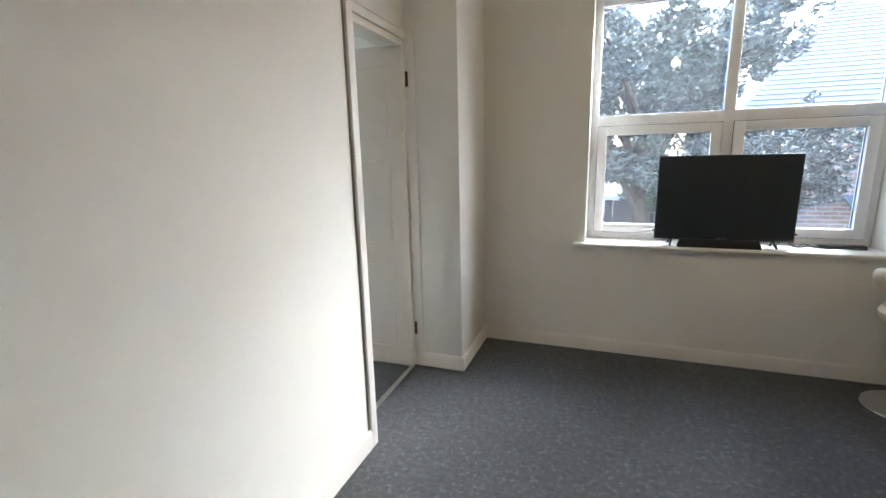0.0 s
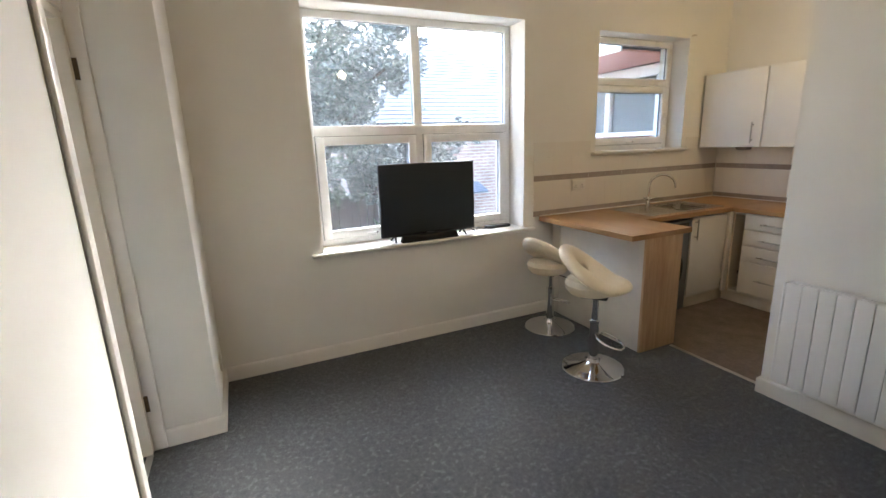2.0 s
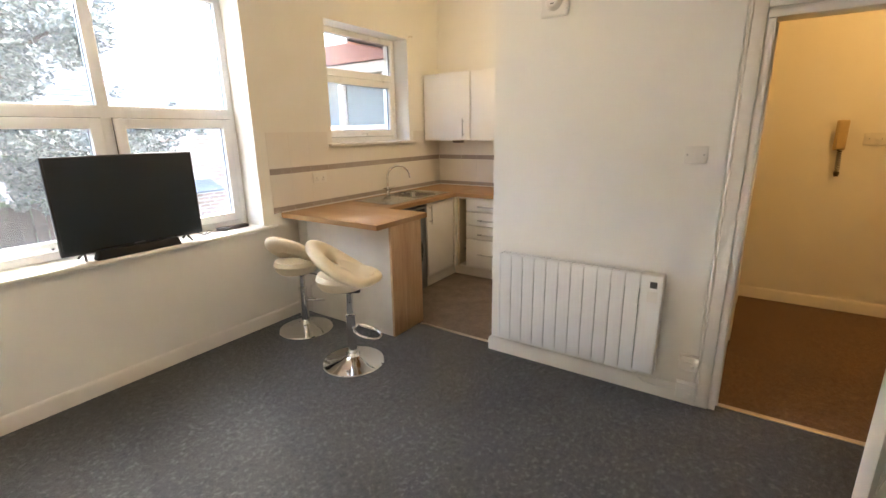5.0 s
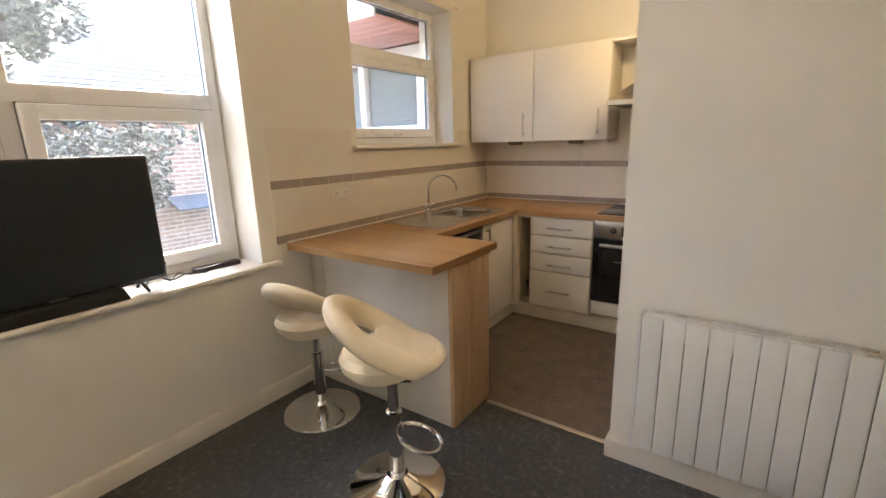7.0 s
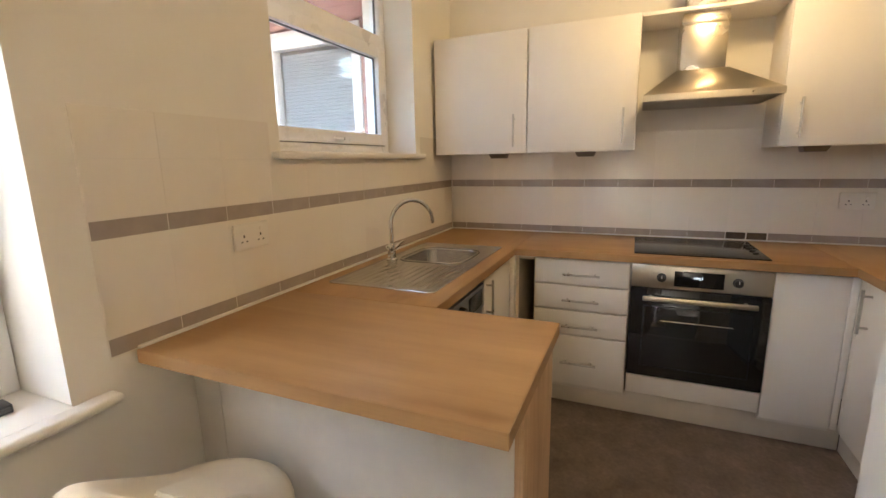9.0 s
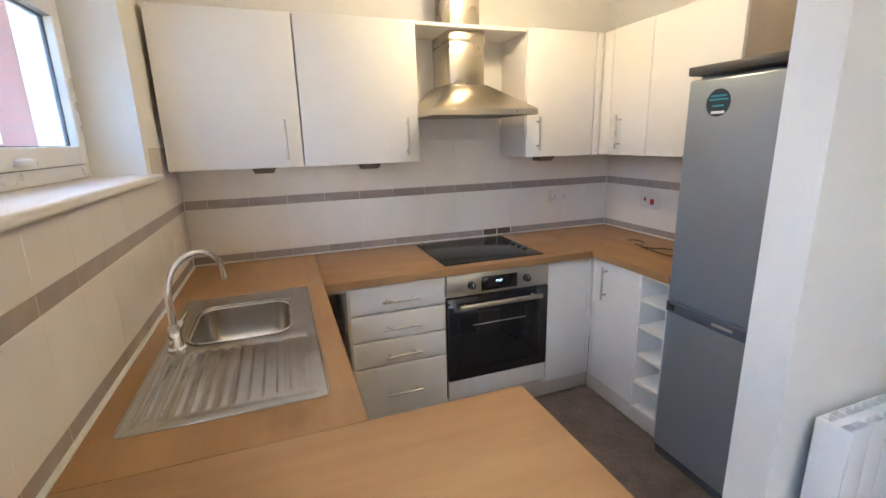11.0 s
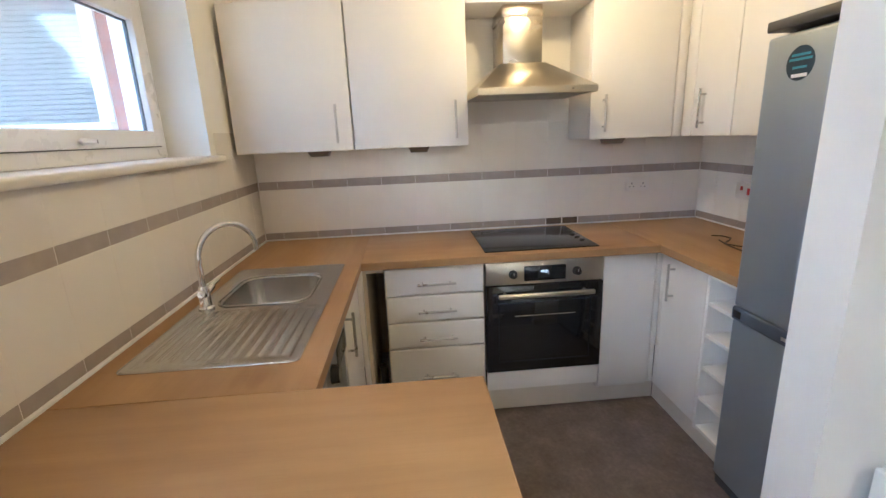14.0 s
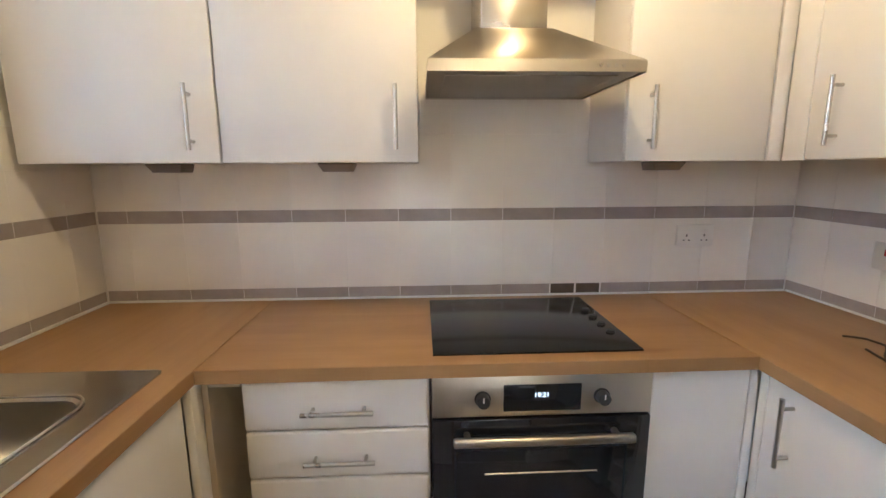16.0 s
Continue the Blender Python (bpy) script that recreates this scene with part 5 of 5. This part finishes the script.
solo("coat_hook", joined(box((HALL_E - 0.012, -4.02, 1.33), (HALL_E, -3.99, 1.44), 0.003), sweep([(HALL_E - 0.01, -4.005, 1.36), (HALL_E - 0.05, -4.005, 1.35), (HALL_E - 0.06, -4.005, 1.39)], 0.006, 8)), M_HINGE, (HALL_E, -4.0, 1.38), "small dark hook on the hall wall", "hook")


# ---- lamps ----
def pendant(name, x, y, z, mat, label):
    t = thing(name, (x, y, CEIL), label, "pendant lamp")
    part("ceiling_rose", lathe([(0.0, 0.0), (0.05, 0.0), (0.048, -0.015), (0.02, -0.03), (0.0, -0.03)], 28, (x, y, CEIL - 0.0005)), M_PLASTIC, t)
    part("flex", rod((x, y, CEIL - 0.028), (x, y, z + 0.1), 0.0035, 8), M_PLASTIC, t)
    part("lamp_holder", rod((x, y, z + 0.045), (x, y, z + 0.11), 0.019, 20, 0.015), M_PLASTIC, t)
    part("bulb", lathe([(0.0, -0.048), (0.02, -0.044), (0.037, -0.03), (0.046, -0.008), (0.045, 0.01), (0.034, 0.03), (0.02, 0.046), (0.0, 0.048)], 28, (x, y, z)), mat, t, "lit warm bulb")
    return t


pendant("pendant_lamp", -3.37, -1.71, 2.34, M_BULB, "bare warm bulb hanging from the living room ceiling")
pendant("pendant_lamp", -0.80, -1.53, 2.27, M_BULB_K, "bare warm bulb hanging from the kitchen ceiling before the hood")
pendant("pendant_lamp", -0.75, -4.05, 2.4, M_BULB_H, "bare warm bulb hanging from the hall ceiling")

# ---- outside ----
GZ = -1.3
ground = structure("ground", box((-400, 0.34, GZ - 0.5), (400, 600, GZ)), M_GROUND, "bare garden earth and leaf litter", "ground")
ground2 = structure("ground_behind", box((-400, -600, GZ - 0.5), (400, 0.34, GZ - 0.01)), M_GROUND, "bare earth round the house", "ground")
# out-of-view shell with a block on top, added to keep daylight off the rooms
solo("outer_shell", joined(box((W_X - 2.8, -5.5, GZ), (W_X - 2.7, 0.33, CEIL + 0.3)), box((W_X - 2.8, -5.5, GZ), (0.6, -5.4, CEIL + 0.3)), box((0.5, -5.5, GZ), (0.6, 0.33, CEIL + 0.3)),
                             box((W_X - 2.8, -5.5, CEIL + 0.3), (0.6, 0.4, CEIL + 2.6))), M_OUTWALL, (0, 0, GZ), "unseen outer walls and upper block added to shade the rooms", "house wall", kind="structure")

# wing beside the kitchen window: brick pier, glazing with blinds, pink boarded eaves
wing = thing("neighbouring_wing", (0.0, 1.6, GZ), "red brick wing with white glazing under pink boarded eaves", "building")
WX = -0.17
part("brick_pier", box((WX, 0.335, GZ), (0.6, 0.60, 2.9)), M_BRICK_Y, wing, "red painted brickwork")
part("low_wall", box((WX + 0.01, 0.60, GZ), (0.6, 2.25, 1.56)), M_BRICK_Y, wing)
part("far_pier", box((WX, 2.25, GZ), (0.6, 2.45, 2.9)), M_BRICK_Y, wing)
part("window_sill", box((WX - 0.06, 0.6, 1.56), (WX + 0.08, 2.25, 1.61), 0.006), M_UPVC, wing)
part("head_rail", box((WX - 0.02, 0.6, 2.22), (WX + 0.06, 2.25, 2.34), 0.004), M_UPVC, wing)
for y in (0.6, 1.36, 2.18):
    part("mullion", box((WX - 0.02, y, 1.61), (WX + 0.06, y + 0.07, 2.22), 0.004), M_UPVC, wing)
for y0, y1 in ((0.67, 1.36), (1.43, 2.18)):
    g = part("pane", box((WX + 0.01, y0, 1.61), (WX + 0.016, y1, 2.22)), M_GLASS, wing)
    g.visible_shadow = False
    k = 24
    slats = [moved(box((-0.012, y0 + 0.01, -0.0008), (0.012, y1 - 0.01, 0.0008)), Matrix.Translation((WX + 0.07, 0, 1.625 + 0.0245 * i)) @ pose(0, 0, 0, 0, 48, 0)) for i in range(k)]
    part("blind", joined(*slats), M_BLIND, wing, "closed pale venetian blind")
part("inner_wall", box((0.2, 0.62, 1.57), (0.22, 2.24, 2.5)), M_OUTWALL, wing)
part("fascia", box((-1.09, 0.335, 2.36), (-1.066, 2.4, 2.5), 0.003), M_UPVC, wing)
for i in range(7):
    x0 = -1.063 + 0.135 * i
    part("soffit_board", box((x0, 0.335, 2.362), (x0 + 0.131, 2.4, 2.38), 0.002), M_SOFFIT, wing)
part("eaves_roof", box((-1.09, 0.335, 2.5), (0.65, 2.45, 2.56)), M_SLATE, wing)

# brick house across the garden
house = thing("brick_house", (2.5, 6.4, GZ), "brown brick house with a tiled roof", "house")
HY, EA = 6.3, 1.98
part("wall", pierced('y', HY, HY + 0.3, -1.9, 5.1, GZ, EA, [(-1.22, -0.86, -0.02, 0.6)]), M_BRICK, house)
part("side_wall", box((-1.9, HY + 0.3, GZ), (-1.6, 12, EA)), M_BRICK, house)
wf = part("window_frame", joined(*frame_ring(-1.22, -0.86, -0.02, 0.6, 0.055, HY + 0.03, HY + 0.09), box((-1.165, HY + 0.032, 0.34), (-0.915, HY + 0.088, 0.38))), M_UPVC, house, "white window frame")
part("pane", box((-1.165, HY + 0.06, 0.035), (-0.915, HY + 0.066, 0.545)), M_BLACKGLASS, wf)
part("gutter", rod((-2.0, HY - 0.1, EA - 0.02), (5.2, HY - 0.1, EA - 0.02), 0.05, 10), M_FRIDGE_LID, house)
courses = []
for i in range(26):
    v = i / 26
    z = EA + 0.02 + 2.5 * v
    y = HY - 0.15 + 3.3 * v
    x0 = -1.9 + 2.4 * v
    courses.append(moved(box((x0, -0.0, -0.012), (5.2 - 4.5 * v, 0.185, 0.012)), Matrix.Translation((0, y, z)) @ pose(0, 0, 0, 33, 0, 0)))
part("roof", joined(*courses), M_ROOF, house, "rows of weathered concrete tiles")
hip = bmesh.new()
pv = [hip.verts.new(p) for p in ((-1.9, HY - 0.15, EA), (0.55, HY + 3.2, EA + 2.5), (-1.9, HY + 6.8, EA))]
hip.faces.new(pv)
hip.faces.new([hip.verts.new(p) for p in ((-1.9, HY - 0.15, EA - 0.03), (-1.9, HY + 6.8, EA - 0.03), (0.55, HY + 3.2, EA + 2.44))])
part("hip_slope", hip, M_ROOF, house)
hip = bmesh.new()
hip.faces.new([hip.verts.new(p) for p in ((5.2, HY - 0.15, EA), (5.2, HY + 6.8, EA), (0.6, HY + 3.2, EA + 2.5))])
hip.faces.new([hip.verts.new(p) for p in ((5.2, HY - 0.15, EA - 0.03), (0.6, HY + 3.2, EA + 2.44), (5.2, HY + 6.8, EA - 0.03))])
part("hip_slope", hip, M_ROOF, house)
part("side_wall", box((4.8, HY + 0.3, GZ), (5.1, 12, EA)), M_BRICK, house)
# lean-to canopy on its wall
part("porch_roof", moved(box((-0.45, -0.5, -0.02), (0.42, 0.0, 0.02), 0.004), Matrix.Translation((0.25, HY, 0.62)) @ pose(0, 0, 0, 22)), M_SLATE, house, "small slate lean-to roof")

fence = thing("fence", (-3.4, 5.4, GZ), "dark weathered close-boarded fence", "fence")
bd = box((-0.066, -0.01, 0), (0.066, 0.01, 1.9), 0.004)
bme = mesh_from("board", bd, M_FENCE)
for i in range(17):
    b = new("board", bme)
    b.parent = fence
    b.location = (-1.1 + 0.138 * i, 0.012 * (i % 2), 0.01 * math.sin(i * 2.3))
    b.rotation_euler = (0, 0.008 * math.sin(i * 1.7), 0)
    BASE[b.name] = Vector((0, 0, 0))
for z in (0.35, 1.5):
    part("rail", box((-4.6, 5.43, GZ + z), (-2.2, 5.47, GZ + z + 0.08)), M_FENCE, fence)
for x in (-4.62, -2.18):
    part("post", box((x - 0.05, 5.38, GZ), (x + 0.05, 5.48, GZ + 2.0), 0.005), M_FENCE, fence)

solo("garden_wall", box((-9.5, 9.0, GZ), (-2.3, 9.25, 0.35)), M_OUTWALL, (-6, 9.1, GZ), "pale rendered garden wall", "wall")

car = thing("parked_car", (-5.1, 7.4, GZ), "silver parked car beyond the fence", "car")
prof = [(-2.0, 0.35), (-2.05, 0.62), (-1.95, 0.8), (-1.1, 0.93), (-0.45, 1.38), (0.75, 1.43), (1.55, 1.0), (2.0, 0.9), (2.08, 0.6), (2.0, 0.32)]
bm = loft([[(-5.1 + x, 7.4 - 0.82 + (0.12 if z > 1.0 else 0), GZ + z) for x, z in prof], [(-5.1 + x, 7.4 - 0.6, GZ + z + (0.02 if z > 0.9 else 0)) for x, z in prof],
           [(-5.1 + x, 7.4 + 0.6, GZ + z + (0.02 if z > 0.9 else 0)) for x, z in prof], [(-5.1 + x, 7.4 + 0.82 - (0.12 if z > 1.0 else 0), GZ + z) for x, z in prof]])
bm.faces.new([v for v in bm.verts][:len(prof)])
bmesh.ops.recalc_face_normals(bm, faces=bm.faces)
part("body", bm, M_CAR, car)
part("side_window", box((-6.0, 6.63, GZ + 0.98), (-4.1, 6.67, GZ + 1.32), 0.01), M_BLACKGLASS, car)
for dx in (-1.25, 1.3):
    for yy in (6.6, 8.05):
        wh = part("wheel", rod((-5.1 + dx, yy, GZ + 0.31), (-5.1 + dx, yy + 0.17, GZ + 0.31), 0.31, 28), M_BLACK, car)
        part("hubcap", rod((-5.1 + dx, yy - 0.005, GZ + 0.31), (-5.1 + dx, yy + 0.005, GZ + 0.31), 0.19, 20), M_STEEL, car)


# ---- plants ----
def leaf_cloud(name, clumps, count, size, mat, parent, seed, flat=0.6):
    rng = np.random.default_rng(seed)
    vs, fs = [], []
    weights = np.array([c[3] ** 2 for c in clumps])
    pick = rng.choice(len(clumps), count, p=weights / weights.sum())
    for k in pick:
        cx, cy, cz, r = clumps[k]
        d = rng.normal(size=3)
        d /= np.linalg.norm(d)
        rr = r * rng.uniform(0.35, 1.05) ** 0.6
        c = np.array((cx, cy, cz)) + d * rr * np.array((1, 1, 0.85))
        a = rng.normal(size=3)
        a[2] *= flat
        a /= np.linalg.norm(a)
        b = np.cross(a, rng.normal(size=3))
        b /= np.linalg.norm(b)
        nrm = np.cross(a, b)
        s = size * rng.uniform(0.6, 1.3)
        n0 = len(vs)
        for p in (-a * s, b * s * 0.42 + nrm * s * 0.12, a * s, -b * s * 0.42 + nrm * s * 0.12):
            vs.append(tuple(c + p))
        fs.append((n0, n0 + 1, n0 + 2))
        fs.append((n0, n0 + 2, n0 + 3))
    me = bpy.data.meshes.new(name)
    base = BASE[parent.name]
    me.from_pydata([tuple(Vector(v) - base) for v in vs], [], fs)
    me.materials.append(mat)
    ob = new(name, me)
    ob.parent = parent
    BASE[ob.name] = base
    return ob


def tree(name, x, y, height, spread, seed, label, leaves, size, mat, trunk=0.13, low=0.25):
    t = thing(name, (x, y, GZ), label, "tree")
    rng = random.Random(seed)
    limbs, clumps = [], []
    tips = []
    stem = [Vector((x + 0.08 * math.sin(i), y + 0.06 * math.cos(i * 1.3), GZ + height * 0.62 * i / 6)) for i in range(7)]
    limbs.append(sweep(stem, [trunk * (1 - 0.11 * i) for i in range(7)], 10))
    for i in range(16):
        k = rng.uniform(low, 0.6)
        start = Vector((x, y, GZ + height * k))
        a = 2.4 * i + rng.uniform(-0.4, 0.4)
        ln = spread * rng.uniform(0.6, 1.0)
        end = start + Vector((math.cos(a) * ln, math.sin(a) * ln, height * rng.uniform(0.12, 0.38)))
        mid = (start + end) / 2 + Vector((0, 0, 0.12 * ln))
        limbs.append(sweep([start, mid, end], [trunk * 0.42, trunk * 0.27, trunk * 0.1], 7))
        for f in (0.45, 0.7, 0.9, 1.05):
            p = start.lerp(end, f) + Vector([rng.uniform(-0.3, 0.3) for _ in range(3)]) * spread * 0.35
            clumps.append((p.x, p.y, p.z, spread * rng.uniform(0.12, 0.25)))
            for _ in range(2):
                q = p + Vector([rng.gauss(0, 1) for _ in range(3)]) * spread * 0.16
                clumps.append((q.x, q.y, q.z, spread * rng.uniform(0.05, 0.12)))
    part("trunk", joined(*limbs), M_BARK, t)
    leaf_cloud("crown", clumps, leaves, size, mat, t, seed)
    return t


tree("garden_tree", -3.5, 4.6, 5.6, 1.75, 5, "tall evergreen garden tree with pale leaves", 60000, 0.046, M_LEAF, 0.15, 0.3)
tree("garden_tree", -1.75, 4.9, 3.3, 1.05, 8, "low spreading garden tree in front of the brick house", 20000, 0.044, M_LEAF, 0.08, 0.48)
tree("garden_tree", -6.4, 8.5, 6.0, 2.2, 12, "broad tree behind the garden wall", 9000, 0.11, M_IVY, 0.17, 0.2)
tree("garden_tree", -8.2, 5.2, 5.0, 1.9, 14, "broad dark garden tree", 7000, 0.1, M_IVY, 0.15, 0.2)


def bush(x, y, r, h, seed, count, mat, label):
    t = thing("bush", (x, y, GZ), label, "bush", "garden bushes")
    rng = random.Random(seed)
    stems = [sweep([(x, y, GZ), (x + rng.uniform(-r, r) * 0.6, y + rng.uniform(-r, r) * 0.6, GZ + h * rng.uniform(0.5, 0.8))], [0.02, 0.006], 6) for _ in range(9)]
    part("stems", joined(*stems), M_BARK, t)
    clumps = [(x + rng.uniform(-r, r), y + rng.uniform(-r, r) * 0.6, GZ + h * rng.uniform(0.25, 0.92), r * rng.uniform(0.25, 0.42)) for _ in range(26)]
    leaf_cloud("foliage", clumps, count, 0.05, mat, t, seed)


bush(-1.55, 4.3, 0.75, 1.25, 21, 4500, M_IVY, "low ivy-covered bush in the garden")
bush(-0.6, 4.6, 0.7, 1.1, 22, 3800, M_IVY, "low green garden bush")
bush(-2.7, 4.2, 0.6, 1.3, 23, 3500, M_LEAF, "pale leafed bush before the fence")
bush(-2.75, 5.95, 0.95, 3.0, 25, 9000, M_IVY, "tall dark evergreen bush behind the fence")
bush(0.6, 4.9, 0.7, 1.2, 24, 3000, M_IVY, "dense green bush below the house wall")

# ---- splashback tiles ----
PITCH, GAP = 0.199, 0.002
ROWS_Z = ((0.9105, 0.9558, "band"), (0.958, 1.2078, "tile"), (1.21, 1.2563, "band"), (1.2585, 1.529, "tile"))


def tile_mesh(kind, axis, w, h, mat):
    """A tile standing on its lower corner, its face towards the room."""
    if axis == 'x':
        bm = box((-0.009, 0, 0), (0.0, w, h))
        edge = [e for e in bm.edges if all(abs(v.co.x + 0.009) < 1e-6 for v in e.verts)]
    else:
        bm = box((0, -0.009, 0), (w, 0.0, h))
        edge = [e for e in bm.edges if all(abs(v.co.y + 0.009) < 1e-6 for v in e.verts)]
    bmesh.ops.bevel(bm, geom=edge, offset=0.0005, segments=1, affect='EDGES')
    return mesh_from(kind, bm, mat)


def tile_run(wall, axis, face, u0, u1, joint0, rows, sgn, mat_tile):
    """Tiles from u0 to u1 on a wall; joints lie every PITCH from joint0. Each tile is a child of its wall."""
    cache = {}
    first = math.floor((u0 - joint0) / PITCH)
    last = math.ceil((u1 - joint0) / PITCH)
    for z0, z1, kind in rows:
        for k in range(first, last):
            a, b = max(u0, joint0 + k * PITCH) + GAP / 2, min(u1, joint0 + (k + 1) * PITCH) - GAP / 2
            if b - a < 0.012:
                continue
            key = (kind, round(b - a, 4), round(z1 - z0, 4))
            if key not in cache:
                cache[key] = tile_mesh("tile" if kind == "tile" else "border_tile", axis, b - a, z1 - z0, mat_tile if kind == "tile" else M_BAND)
            o = new("tile" if kind == "tile" else "border_tile", cache[key])
            o.parent = wall
            jit = 0.0002 * math.sin(k * 12.9 + z0 * 78.2)
            if axis == 'x':
                o.location = (face + jit, a, z0)
            else:
                o.location = (a, face + jit, z0)
                if sgn > 0:
                    o.location = (b, face + jit, z0)
                    o.rotation_euler = (0, 0, math.pi)


def grout_bed(name, lo, hi, mat=M_GROUT):
    return structure(name, box(lo, hi), mat, "pale grout between the wall tiles", "grout")


grout_bed("grout_north", (-2.328, 0.0044, 0.905), (-0.001, N_Y + 0.001, 1.404), M_TILE_MATT)
grout_bed("grout_north_west", (-2.328, 0.0044, 1.4042), (-1.717, N_Y + 0.001, 1.5295), M_TILE_MATT)
grout_bed("grout_north_east", (-0.498, 0.0044, 1.4042), (-0.001, N_Y + 0.001, 1.5295), M_TILE_MATT)
grout_bed("grout_east", (0.0012, -2.66, 0.905), (E_X + 0.001, 0.004, 1.5295))
grout_bed("grout_east_hood", (0.0012, -1.8145, 1.53), (E_X + 0.001, -1.183, 1.70))
grout_bed("grout_south", (-1.16, K_S - 0.001, 0.905), (0.004, -2.6612, 1.44))

tile_run(wall_north, 'y', 0.0128, -2.326, -0.0035, -2.326, ROWS_Z[:3] + ((1.2585, 1.403, "tile"),), -1, M_TILE_MATT)
tile_run(wall_north, 'y', 0.0128, -2.326, -1.717, -2.326, ((1.4055, 1.529, "tile"),), -1, M_TILE_MATT)
tile_run(wall_north, 'y', 0.0128, -0.498, -0.0035, -2.326, ((1.4055, 1.529, "tile"),), -1, M_TILE_MATT)
tile_run(wall_east, 'x', 0.009, -2.657, 0.0, -0.105 - 13 * PITCH, ROWS_Z[1:4], 1, M_TILE)
tile_run(wall_east, 'x', 0.009, -1.69, 0.0, -0.105 - 13 * PITCH, ROWS_Z[:1], 1, M_TILE)
tile_run(wall_east, 'x', 0.009, -2.657, -1.895, -0.105 - 13 * PITCH, ROWS_Z[:1], 1, M_TILE)
tile_run(wall_east, 'x', 0.009, -1.8125, -1.1845, -0.105 - 13 * PITCH, ((1.5312, 1.6495, "tile"),), 1, M_TILE)
dark = tile_mesh("border_tile", 'x', 0.094, 0.045, M_BAND_DARK)
for y in (-1.7885, -1.8905):
    o = new("border_tile", dark)
    o.parent = wall_east
    o.location = (0.0085, y, 0.9105)
tile_run(wall_kitchen_south, 'y', -2.669, -1.16, -0.0, -1.16, ROWS_Z[:3] + ((1.2585, 1.423, "tile"),), 1, M_TILE_MATT)
